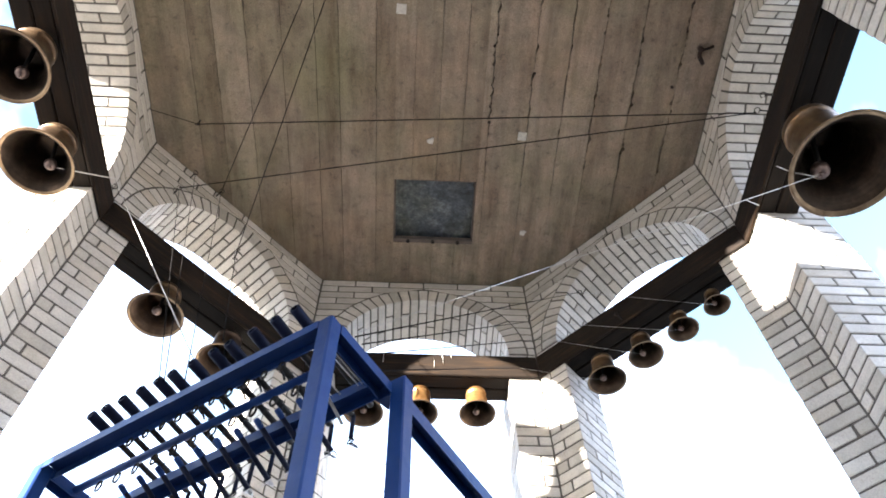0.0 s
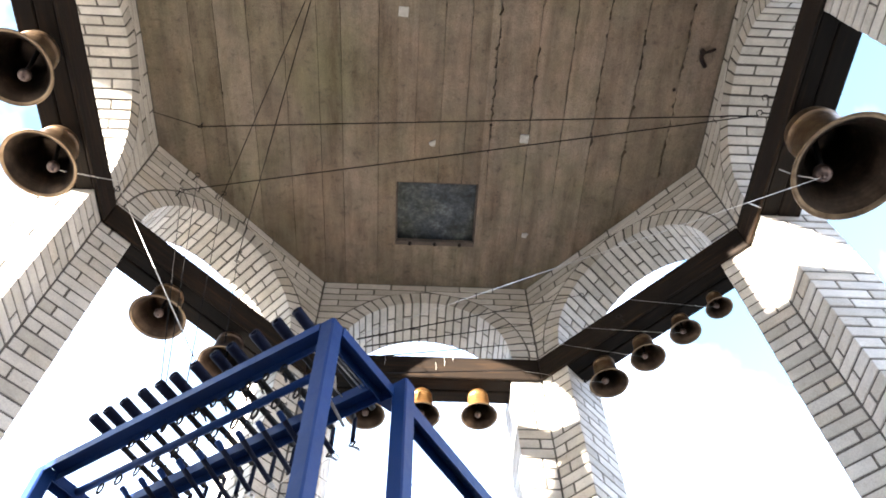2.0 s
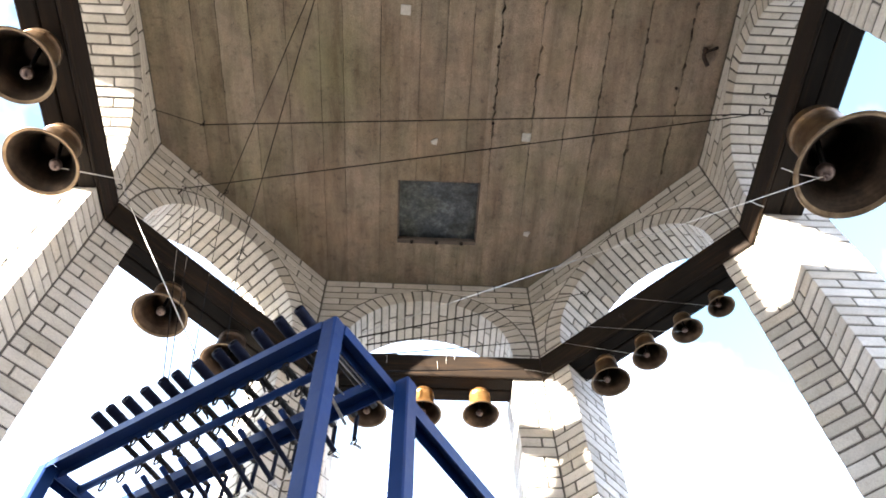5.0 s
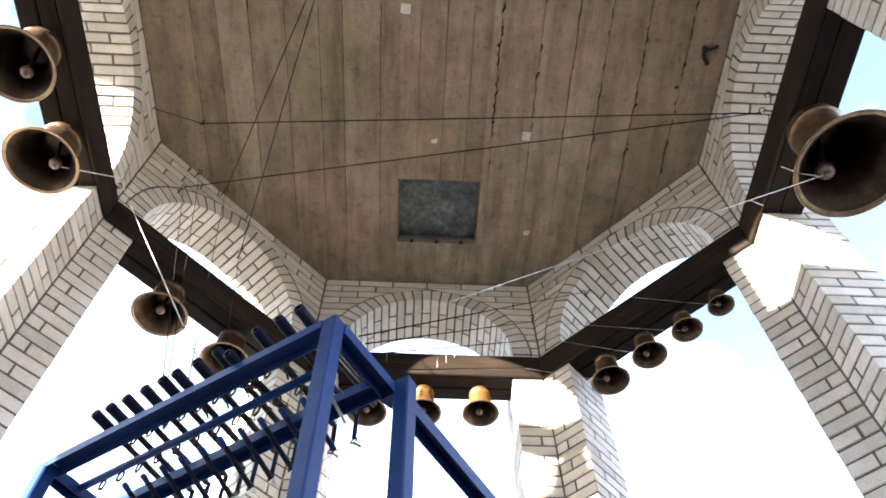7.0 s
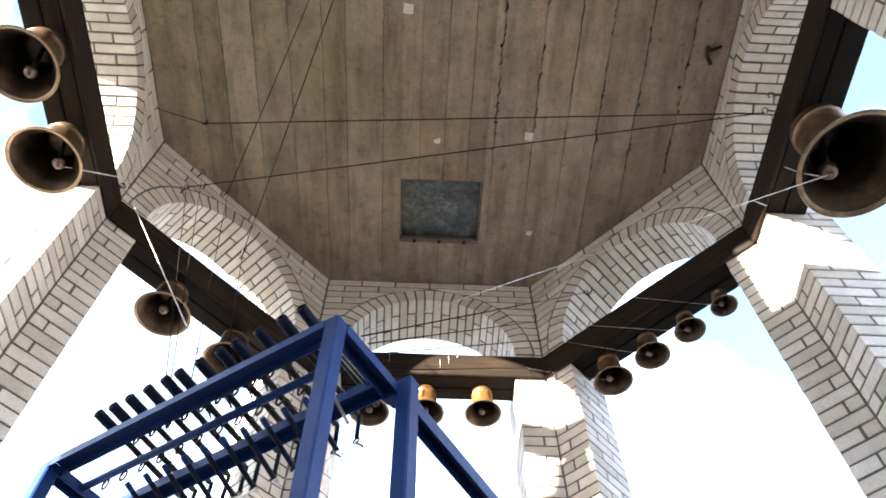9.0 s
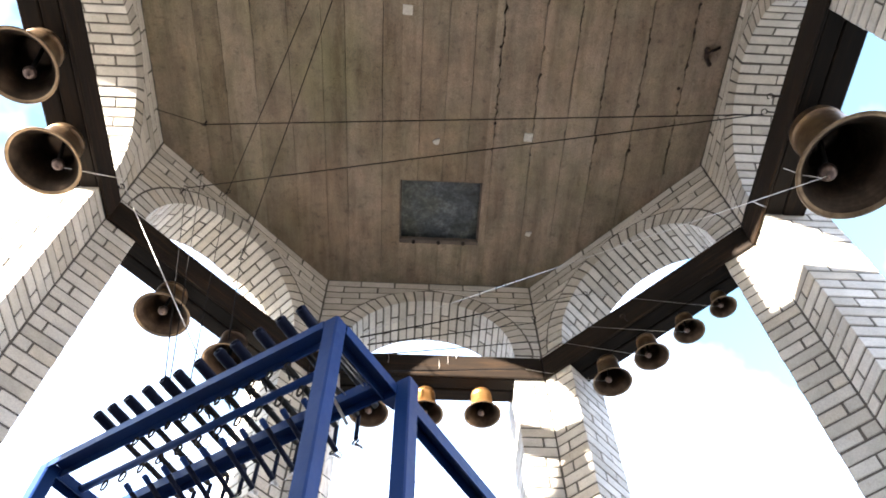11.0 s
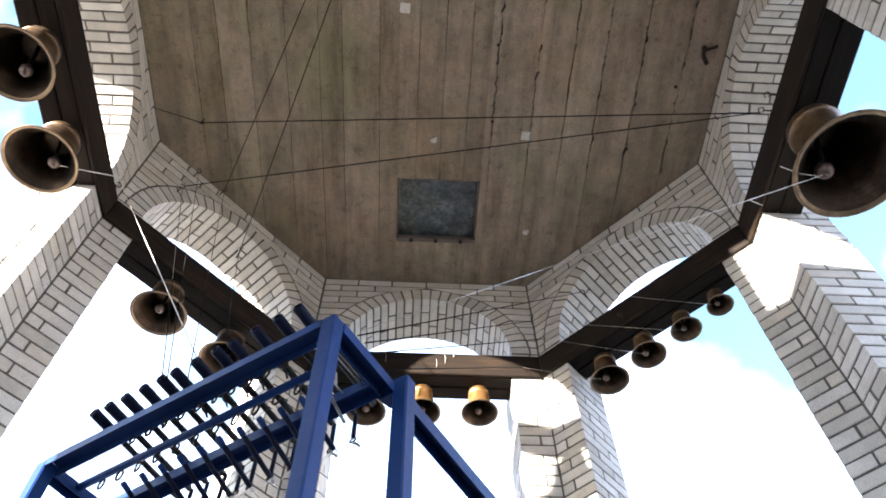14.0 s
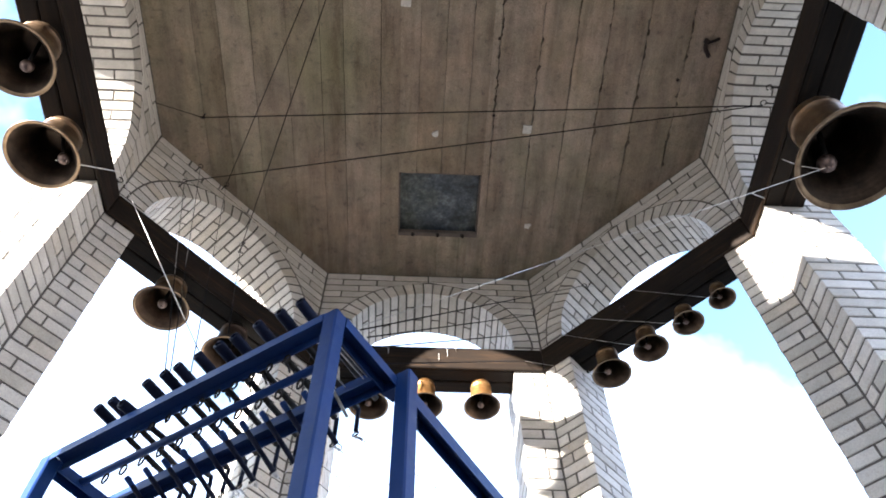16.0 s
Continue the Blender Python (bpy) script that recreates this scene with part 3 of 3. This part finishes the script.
    lathe(bm, [(r * R * (1 - (1 - slim) * max(z, 0) / 0.3), z * high) for r, z in LIP], 48)
    part("lip", bm, BRONZE_LIP, bell, "lip in lighter bronze", True)
    bm = bmesh.new()
    top = BEAM_LO - mouth
    lathe(bm, [(0.0, high - 0.004), (0.30 * R, high - 0.004), (0.30 * R, high + 0.012), (0.16 * R, high + 0.014), (0.16 * R, top + 0.004), (0, top + 0.004)], 20)
    part("hanger", bm, IRON, bell, "iron hanging bolt")
    bm = bmesh.new()
    L = 0.84 * high
    tube(bm, [(0, 0, 0.02), (0, 0, -0.4 * L), (0, 0, -L)], 0.022 * dia + 0.002, 8)
    clapper = part("clapper", bm, IRON, bell, "iron clapper", True)
    clapper.matrix_basis = Matrix.Translation((0, 0, 0.90 * high)) @ hung(lean, L)
    bm = bmesh.new()
    ball(bm, (0, 0, -L), 0.075 * dia + 0.003)
    tube(bm, [(0, 0, -L), (0, 0, -L - 0.11 * dia)], 0.02 * dia + 0.002, 8)
    part("clapper_ball", bm, BALL, clapper, "worn round striking ball", True)
    CLAPPERS.append((clapper, 0.90 * high, L, lean))
    BALLS.append(place @ clapper.matrix_basis @ Vector((0, 0, -L - 0.06 * dia)))
    return bell


for row in BELLS:
    make_bell(*row)


# ---- blue key frame ----
TOP = 2.10
CORNER = Vector((-0.2586, -0.2438, 0))
U = Vector((-0.832, 0.555, 0)).normalized()
V = Vector((0.555, 0.832, 0)).normalized()
PIPE = 0.040


def on_frame(u, v, z):
    return CORNER + U * u + V * v + Vector((0, 0, z))


def make_key_frame():
    fr = tagged(new("key_frame"), "blue painted square-tube steel frame of the carillon keyboard", "frame")
    h = PIPE / 2

    def bar(name, a, b, w=PIPE, t=PIPE, material=BLUE, up=(0, 0, 1)):
        bm = bmesh.new()
        add_block(bm, bar_block(a, b, w, t, up), 0.004)
        return part(name, bm, material, fr)

    def channel(name, a, b, w, t):
        """A rail of folded steel, hollowed below to shade its underside: a top plate and two legs."""
        a, b = Vector(a), Vector(b)
        side = Vector((0, 0, 1)).cross((b - a).normalized()).normalized()
        p, q, skin = w / 2, t / 2, 0.003
        fold = [(-p, -q), (-p, q), (p, q), (p, -q), (p - skin, -q), (p - skin, q - skin), (skin - p, q - skin), (skin - p, -q)]
        bm = bmesh.new()
        ends = [[bm.verts.new(o + side * x + Vector((0, 0, z))) for x, z in fold] for o in (a, b)]
        for i in range(len(fold)):
            j = (i + 1) % len(fold)
            bm.faces.new((ends[0][i], ends[0][j], ends[1][j], ends[1][i]))
        for ring in ends:
            bm.faces.new(ring)
        return part(name, bm, BLUE, fr)

    tall = 0.032
    zt = TOP - tall / 2
    for u, v in ((h, h), (0.945, h), (0.945, 0.228)):
        bar("post", on_frame(u, v, 0), on_frame(u, v, TOP), up=U)
    bar("post", on_frame(-0.015, 0.276, 0), on_frame(-0.015, 0.276, TOP + 0.016), 0.043, 0.043, up=U)
    channel("front_rail", on_frame(PIPE, 0.024, TOP - 0.0135), on_frame(0.925, 0.024, TOP - 0.0135), 0.048, 0.027)
    channel("back_rail", on_frame(0.040, 0.230, zt), on_frame(0.925, 0.230, zt), 0.047, tall)
    channel("end_rail", on_frame(0.0195, PIPE, zt), on_frame(0.0195, 0.254, zt), 0.041, tall)
    channel("end_rail", on_frame(0.945, 0.030, zt), on_frame(0.945, 0.208, zt), PIPE - 0.002, tall)
    channel("back_arm", on_frame(0.012, 0.298, TOP - 0.018), on_frame(0.012, 0.98, TOP - 0.018), 0.043, 0.044)
    bar("post", on_frame(0.016, 1.0, 0), on_frame(0.016, 1.0, TOP), up=U)
    # corner plate between the end rail and the taller post
    pts = ((0.0395, 0.2515), (0.046, 0.2515), (0.036, 0.294), (0.006, 0.294), (0.006, 0.2550), (0.0395, 0.2550))
    bm = bmesh.new()
    lo = [bm.verts.new(on_frame(u, v, TOP - tall - 0.003)) for u, v in pts]
    hi = [bm.verts.new(on_frame(u, v, TOP - 0.002)) for u, v in pts]
    bm.faces.new(lo)
    bm.faces.new(hi)
    for i in range(len(pts)):
        j = (i + 1) % len(pts)
        bm.faces.new((lo[i], lo[j], hi[j], hi[i]))
    part("corner_plate", bm, BLUE, fr)
    for u0, v0, u1, v1 in ((PIPE, h, 0.925, h), (0.045, 0.228, 0.925, 0.228)):
        bar("low_rail", on_frame(u0, v0, 0.35), on_frame(u1, v1, 0.35))
    bm = bmesh.new()
    tube(bm, [on_frame(0.10, 0.118, zt + 0.004), on_frame(0.925, 0.118, zt + 0.004)], 0.011, 10)
    part("round_rod", bm, BLUE, fr, "thin round blue rod", True)
    # thin wire guides bent from the end of the back rail
    for u in (0.056, 0.067, 0.121):
        bm = bmesh.new()
        tube(bm, [on_frame(u, 0.215, TOP - 0.012), on_frame(u, 0.09, TOP - 0.012)], 0.0016, 6)
        part("guide_wire", bm, STEEL, fr, "bright thin guide wire")
    bm = bmesh.new()
    add_block(bm, bar_block(on_frame(0.122, 0.150, TOP - 0.052), on_frame(0.140, 0.252, TOP - 0.066), 0.008, 0.004), 0.001)
    part("flat_strip", bm, STEEL, fr, "bright flat steel strip")
    # eye rings under the rails
    rings = [(0.831 - 0.0641 * i, 0.1205, zt - 0.008, 0.0135) for i in range(11)] + [(0.643 - 0.053 * i, 0.039, TOP - 0.028, 0.0105) for i in range(10)]
    for i, (u, v, z, r) in enumerate(rings):
        bm = bmesh.new()
        loop = ring_path((0, 0, 0), r, U, (0, 0, 1))
        sway = 0.12 * math.sin(2.3 * i)
        tube(bm, [on_frame(u, v, z - 0.017) + Matrix.Rotation(sway, 3, "Z") @ Vector((p.x * 0.75, p.y * 0.75, p.z * 1.15)) for p in loop], 0.0030, 6)
        part("eye_ring", bm, IRON, fr, "small dark steel ring")
    return fr


make_key_frame()
BATONS = []


def make_batons():
    for i, u in enumerate((0.103, 0.164, 0.233, 0.307, 0.358, 0.425, 0.493, 0.539, 0.599, 0.662, 0.720, 0.771)):
        key = tagged(new("baton"), "black round baton key above blue rails", "key", "row of baton keys")
        base = on_frame(u, 0.30, TOP + 0.033)
        key.matrix_basis = Matrix.Translation(base) @ Matrix.Rotation(math.atan2(V.y, V.x), 4, "Z") @ Matrix.Rotation(radians(5.7), 4, "Y")
        bm = bmesh.new()
        tube(bm, [(-0.225, 0, 0.0), (0.012, 0, 0.0)], 0.0085, 10)
        part("rod", bm, IRON, key, "", True)
        bm = bmesh.new()
        lathe(bm, [(0.0080, 0.0), (0.0125, 0.0), (0.0142, 0.003), (0.0142, 0.106), (0.0085, 0.109)], 14, Matrix.Translation((-0.327, 0, 0)) @ Matrix.Rotation(radians(90), 4, "Y"))
        part("sleeve", bm, BLACK, key, "hollow sky-tinted black rubber sleeve", True)
        bm = bmesh.new()
        tube(bm, [(-0.320, 0, 0.0), (-0.215, 0, 0.0)], 0.0072, 10)
        part("core", bm, IRON, key, "", True)
        if i > 0:
            drop = part("drop_rod", drop_shape(), BLACK, key, "black hanging link rod", True)
            drop.matrix_basis = Matrix.Translation((0.020, 0, 0)) @ Matrix.Rotation(radians(-5.7), 4, "Y")
            bm = bmesh.new()
            tube(bm, ring_path((0, 0, -0.086), 0.0095, (0, 1, 0), (0.3, 0, 1)), 0.0022, 6)
            part("ring", bm, IRON, drop, "dark steel ring")
            bm = bmesh.new()
            tube(bm, [(0, 0, -0.094), (0.002, -0.008, -0.100), (0.004, -0.020, -0.112)], 0.0042, 6)
            tube(bm, [(0.002, -0.006, -0.098), (0.0, 0.014, -0.103), (0.0, 0.024, -0.112)], 0.0010, 5)
            part("clamp", bm, STEEL, drop, "crimped wire clamp with a frayed end")
            bm = bmesh.new()
            tube(bm, [(0.004, -0.020, -0.112), (0.004, -0.105, -0.205), (0.004, -0.24, -0.36)], 0.0008, 5)
            part("pull_wire", bm, WIRE, drop)
        if 2 <= i <= 6:
            bm = bmesh.new()
            for k in range(4):
                tube(bm, ring_path((-0.215 + 0.017 * k, 0.004 * (-1) ** k, -0.016 - 0.005 * (k % 2)), 0.0085, (1, 0.5 * (k - 1), 0), (0, 0.5, 1), 10, 0.85), 0.0026, 6)
            tube(bm, [(-0.17, 0, -0.018), (-0.15, -0.02, -0.024), (-0.115, -0.028, -0.02)], 0.0012, 5)
            part("shackle", bm, IRON, key, "tangled dark wire shackles")
        BATONS.append((key, key.matrix_basis.copy()))


def make_levers():
    """A second, lower row of short tubes hung from the rings of the round rod."""
    first = None
    for i in range(10):
        u = 0.174 + 0.0627 * i
        a, b = on_frame(u, 0.122, 2.022), on_frame(u - 0.008, 0.250, 1.966)
        m = Matrix.Translation(a) @ (b - a).to_track_quat("X", "Z").to_matrix().to_4x4()
        if first is not None:
            copy_thing(first, m)
            continue
        first = tagged(new("lever"), "short black lever tube hung below the rod", "lever", "row of lever tubes")
        first.matrix_basis = m
        bm = bmesh.new()
        tube(bm, [(0, 0, 0), (0.146, 0, 0)], 0.0068, 10)
        part("tube", bm, BLACK, first, "", True)
        # the glossy highlight at the tube's end is modelled as a blue band
        bm = bmesh.new()
        lathe(bm, [(0.0, -0.003), (0.005, -0.003), (0.0078, 0.0), (0.0078, 0.022), (0.0068, 0.024)], 12, Matrix.Rotation(radians(90), 4, "Y"))
        part("cap", bm, BLUE, first, "blue band for the glossy highlight at the end", True)
        bm = bmesh.new()
        tube(bm, [(0.012, 0, 0.006), (0.004, 0, 0.03), (-0.004, 0, 0.052)], 0.0012, 5)
        part("tie", bm, IRON, first)
        bm = bmesh.new()
        tube(bm, ring_path((0.156, 0, 0), 0.009, (1, 0, 0), (0, 1, 0.3)), 0.0018, 5)
        part("end_ring", bm, STEEL, first, "steel end ring")


def drop_shape():
    bm = bmesh.new()
    tube(bm, [(0, 0, 0.004), (0, 0, -0.070), (0, 0, -0.076)], 0.0062, 10)
    return bm


make_batons()
make_levers()


# ---- cords and wires ----
def make_wire(name, pts, r, material, label, sag=0.0):
    pts = [Vector(p) for p in pts]
    base = pts[0].copy()
    fine = []
    for a, b in zip(pts, pts[1:]):
        n = 10 if sag else 1
        for i in range(n):
            f = i / n
            fine.append(a.lerp(b, f) - base - Vector((0, 0, sag * 4 * f * (1 - f))))
    fine.append(pts[-1] - base)
    bm = bmesh.new()
    tube(bm, fine, r, 6)
    ob = part(name, bm, material, None, "", True)
    ob.matrix_basis = Matrix.Translation(base)
    return tagged(ob, label, name.split("_")[-1])


def make_hook(place, way, label):
    """A screw eye with a curled tail, standing off a surface along way."""
    bm = bmesh.new()
    p, w = Vector(place), Vector(way).normalized()
    side = w.cross((0, 0, 1))
    side = side.normalized() if side.length > 0.1 else Vector((1, 0, 0))
    tube(bm, [Vector(), w * 0.045], 0.004, 6)
    tube(bm, ring_path(w * 0.058, 0.014, side, w, 14, 0.9), 0.0028, 6)
    ob = part("screw_eye", bm, IRON, None, "", True)
    ob.matrix_basis = Matrix.Translation(p)
    return tagged(ob, label, "hook", "screw eyes for the wires")


HOOKS = [
    ((-1.43, 0.553, 5.097), (0, 0, -1), "dark iron screw eye in concrete ceiling"),
    ((-1.540, 0.886, 4.748), (0.7, -0.7, 0), "dark iron screw eye on brick arch"),
    ((-1.373, 1.053, 5.043), (0.7, -0.7, 0), "dark iron screw eye on brick arch"),
    ((-1.515, 0.911, 5.008), (0.7, -0.7, 0), "dark iron screw eye on brick arch"),
    ((1.697, 0.028, 4.275), (-1, 0, 0.1), "dark iron screw eye in timber beam"),
    ((1.697, -0.059, 4.266), (-1, 0, 0), "dark iron screw eye in timber beam"),
    ((-1.735, 0.638, 4.29), (0.9, -0.4, 0.2), "dark iron screw eye in timber beam"),
    ((1.79, 0.60, 4.29), (-0.7, -0.5, 0.3), "dark iron screw eye in timber beam"),
    ((1.030, 1.456, 4.609), (-0.7, -0.7, 0), "dark iron screw eye in brick wall"),
    ((1.139, 1.271, 4.135), (-0.7, -0.7, 0), "dark iron screw eye in timber beam"),
    ((0.706, 1.718, 4.659), (-0.2, -0.9, 0), "dark iron screw eye in brick corner"),
]
SWINGING = []


def make_wires():
    for h in HOOKS:
        make_hook(*h)
    dark = "thin dark steel wire strung under the ceiling"
    down = "thin dark pull wire running down to the keys"
    make_wire("wire", [(-1.43, 0.553, 5.04), (1.64, 0.047, 4.290)], 0.0031, WIRE, dark)
    make_wire("wire", [(-1.719, 0.477, 5.063), (-1.43, 0.553, 5.04)], 0.002, WIRE, dark)
    make_wire("wire", [(1.64, 0.043, 4.285), (-1.500, 0.846, 4.748)], 0.0029, WIRE, dark)
    SWINGING.append(make_wire("wire", [(-1.335, 1.015, 5.040), (-0.034, -1.695, 4.25)], 0.0025, WIRE, dark))
    SWINGING.append(make_wire("wire", [(-1.066, 0.985, 4.247), (-0.051, -1.695, 4.25)], 0.0025, WIRE, dark))
    make_wire("wire", [(-1.500, 0.846, 4.748), (-0.71, 0.025, 2.15)], 0.0018, WIRE, down)
    make_wire("wire", [(-1.475, 0.871, 5.008), (-0.697, 0.025, 2.15)], 0.0018, WIRE, down)
    make_wire("wire", [(-1.335, 1.015, 5.040), (-0.645, 0.023, 2.15)], 0.0018, WIRE, down)
    make_wire("wire", [(-1.066, 0.985, 4.247), (-0.535, -0.113, 2.15)], 0.0018, WIRE, down)
    bm = bmesh.new()
    tube(bm, [(-0.012, 0, 0.05), (0, 0, 0.02), (0, 0, -0.03)], 0.006, 6)
    tube(bm, ring_path((0, 0, 0.05), 0.013, (1, 0, 0), (0, 0.3, 1)), 0.0025, 5)
    tube(bm, ring_path((0.006, 0, -0.045), 0.013, (1, 0.3, 0), (0, 0.3, 1)), 0.0025, 5)
    turn = part("turnbuckle", bm, IRON, None, "", True)
    turn.matrix_basis = Matrix.Translation((-1.066, 0.985, 4.247))
    tagged(turn, "small dark turnbuckle joining two wires", "turnbuckle")
    pale = "pale cord tied to a bell clapper"
    corner = Vector((-1.644, 0.675, 4.279))
    low = corner.lerp(Vector((-0.614, -0.053, 2.15)), 0.90)
    make_wire("cord", [BALLS[2], (-1.640, 0.534, 4.234), corner], 0.0026, ROPE, pale)
    make_wire("cord", [corner, low], 0.0017, ROPE, "pale cord running down from a timber beam")
    make_wire("wire", [low, (-0.614, -0.053, 2.15)], 0.0012, WIRE, down)
    near = Vector((-0.203, -0.159, 2.14))
    knot = BALLS[0].lerp(near, 0.26)
    mid = BALLS[0].lerp(near, 0.66)
    make_wire("cord", [BALLS[0], mid], 0.0017, ROPE, pale)
    make_wire("wire", [mid, near], 0.0011, STEEL, down)
    make_wire("cord", [knot, knot + Vector((0.008, -0.006, -0.03)), knot + Vector((0.026, -0.010, -0.06))], 0.0018, ROPE, "short frayed end of a pale cord")
    tail = BALLS[0].lerp(near, 0.025)
    make_wire("cord", [tail, tail + Vector((-0.07, 0.01, 0.05)), tail + Vector((-0.11, 0.02, 0.13))], 0.0018, ROPE, "short frayed end of a pale cord")
    thin = "thin grey wire from a small bell to the key frame"
    # each runs from its clapper over the lower edge of the ring beam to a brick corner, and from there to the key frame
    for n, sill, knee, near in ((11, (1.454, 0.932, 3.841), (0.989, 1.415, 4.609), (-0.208, -0.165, 2.115)),
                                (10, (1.282, 1.103, 3.833), (0.7, 1.7, 4.659), (-0.191, -0.143, 2.115)),
                                (9, (1.072, 1.313, 3.908), (0.757, 1.647, 4.412), (-0.175, -0.112, 2.115)),
                                (8, (0.909, 1.477, 3.858), (0.594, 1.69, 4.179), (-0.157, -0.061, 2.115))):
        make_wire("wire", [knee, near], 0.0021, WIRE, thin)
        make_wire("wire", [BALLS[n], sill, knee], 0.0009, STEEL, "thin bright wire from a bell clapper to a brick corner")
    # short pale string ends on nails in the sunlit beam
    for x, z, drop in ((-0.241, 4.275, 0.08), (0.068, 4.236, 0.08), (0.121, 4.275, 0.075), (0.173, 4.292, 0.04)):
        make_wire("cord", [(x, 1.693, z), (x + 0.003, 1.690, z - drop * 0.5), (x + 0.001, 1.688, z - drop)], 0.0010, ROPE, "short pale cord end hanging on the timber beam")


make_wires()


def make_ceiling_marks():
    rng = random.Random(3)
    for x, y, r, label in ((0.584, 0.571, 0.034, "small square pale plate on the ceiling"), (0.006, 0.625, 0.028, "chipped pale plaster patch on the ceiling"),
                           (-0.196, -0.187, 0.036, "small square pale plate on the ceiling"), (0.66, 1.275, 0.024, "chipped pale plaster patch on the ceiling")):
        square = "square" in label
        n = 4 if square else 9
        bm = bmesh.new()
        rim = []
        for i in range(n):
            a = 2 * math.pi * (i + 0.5) / n + 0.06
            q = r * (1.2 if square else rng.uniform(0.55, 1.2))
            rim.append((q * math.cos(a), q * math.sin(a)))
        lo = [bm.verts.new((p, q, 0.012)) for p, q in rim]
        hi = [bm.verts.new((p * 0.93, q * 0.93, -0.004)) for p, q in rim]
        bm.faces.new(hi)
        bm.faces.new(lo)
        for i in range(n):
            bm.faces.new((lo[i], lo[(i + 1) % n], hi[(i + 1) % n], hi[i]))
        ob = part("ceiling_plate" if square else "plaster_patch", bm, CHALK, None)
        ob.matrix_basis = Matrix.Translation((x, y, CEIL))
        tagged(ob, label, "plate" if square else "patch")
    for x, y in ((1.462, 0.205), (0.364, 0.482), (0.358, 0.001)):
        bm = bmesh.new()
        lathe(bm, [(0.0, -0.016), (0.006, -0.015), (0.0095, -0.010), (0.0095, -0.006), (0.005, -0.005), (0.005, 0.012)], 10)
        ob = part("nail", bm, RUST, None, "", True)
        ob.matrix_basis = Matrix.Translation((x, y, CEIL))
        tagged(ob, "small rusty nail head in the concrete ceiling", "nail", "nails in the ceiling")
    bm = bmesh.new()
    tube(bm, [(0.075, -0.045, -0.010), (0.03, -0.03, -0.022), (-0.01, -0.02, -0.024), (-0.03, 0.0, -0.022)], 0.011, 8)
    tube(bm, [(-0.03, -0.005, -0.022), (-0.025, 0.03, -0.026), (0.0, 0.065, -0.03), (0.015, 0.085, -0.03)], 0.017, 8)
    tube(bm, [(-0.02, -0.02, 0.006), (-0.02, -0.02, -0.026)], 0.022, 10)
    ob = part("bracket", bm, RUST, None, "", True)
    ob.matrix_basis = Matrix.Translation((1.60, -0.02, CEIL)) @ Matrix.Diagonal((0.75, 0.8, 0.9, 1))
    tagged(ob, "rusty brown curved iron bracket on the ceiling", "bracket")


make_ceiling_marks()
make_bricks(WALLS)


# seconds at which a key goes down, and which key
PLAYED = [(0.6, 3), (0.95, 5), (1.25, 6), (1.8, 7), (2.4, 7), (3.0, 6), (3.6, 4), (4.6, 5), (5.3, 3), (6.35, 6), (6.65, 5), (7.0, 3), (7.45, 2), (8.45, 3), (8.8, 2), (9.6, 4), (10.4, 6),
          (11.95, 3), (12.8, 6), (13.1, 7), (13.7, 5), (14.6, 8), (15.2, 5), (16.0, 9)]


def motions():
    down = Matrix.Rotation(radians(-8.0), 4, "Y")
    for i, (key, rest) in enumerate(BATONS):
        rows = [(0.0, rest)]
        for t, n in PLAYED:
            if n == i:
                rows += [(t - 0.14, rest), (t - 0.03, rest @ down), (min(t + 0.05, 16.0), rest @ down)]
                if t < 15.8:
                    rows.append((t + 0.22, rest))
        if rows[-1][0] < 16.0:
            rows.append((16.0, rest))
        if len(rows) > 2:
            walk(key, rows)
    # one long wire sways sideways as it is pulled: seconds, metres at its far end
    wire = SWINGING[1]
    at = wire.matrix_basis.copy()
    sway = [(0.0, 0.01), (0.5, -0.01), (1.0, -0.04), (1.5, -0.08), (2.0, -0.12), (2.5, -0.15), (3.0, -0.118), (3.5, -0.084), (4.0, -0.074), (5.2, -0.12), (6.5, -0.19), (7.0, -0.103),
            (7.5, -0.017), (8.0, 0.017), (9.0, 0.02), (12.0, 0.012), (13.0, 0.0), (13.5, -0.08), (14.0, 0.03), (14.5, 0.08), (15.5, 0.0), (16.0, 0.0)]
    walk(wire, [(t, at @ Matrix.Rotation(x / 2.68, 4, "Z")) for t, x in sway])
    # the clapper on the pale cord is pulled in at the end
    clapper, high, drop, lean = CLAPPERS[2]
    rest = Matrix.Translation((0, 0, high)) @ hung(lean, drop)
    pulled = Matrix.Translation((0, 0, high)) @ hung((lean[0] + 0.01, lean[1] - 0.035), drop)
    walk(clapper, [(0.0, rest), (15.8, rest), (15.95, pulled), (16.0, pulled)])


motions()
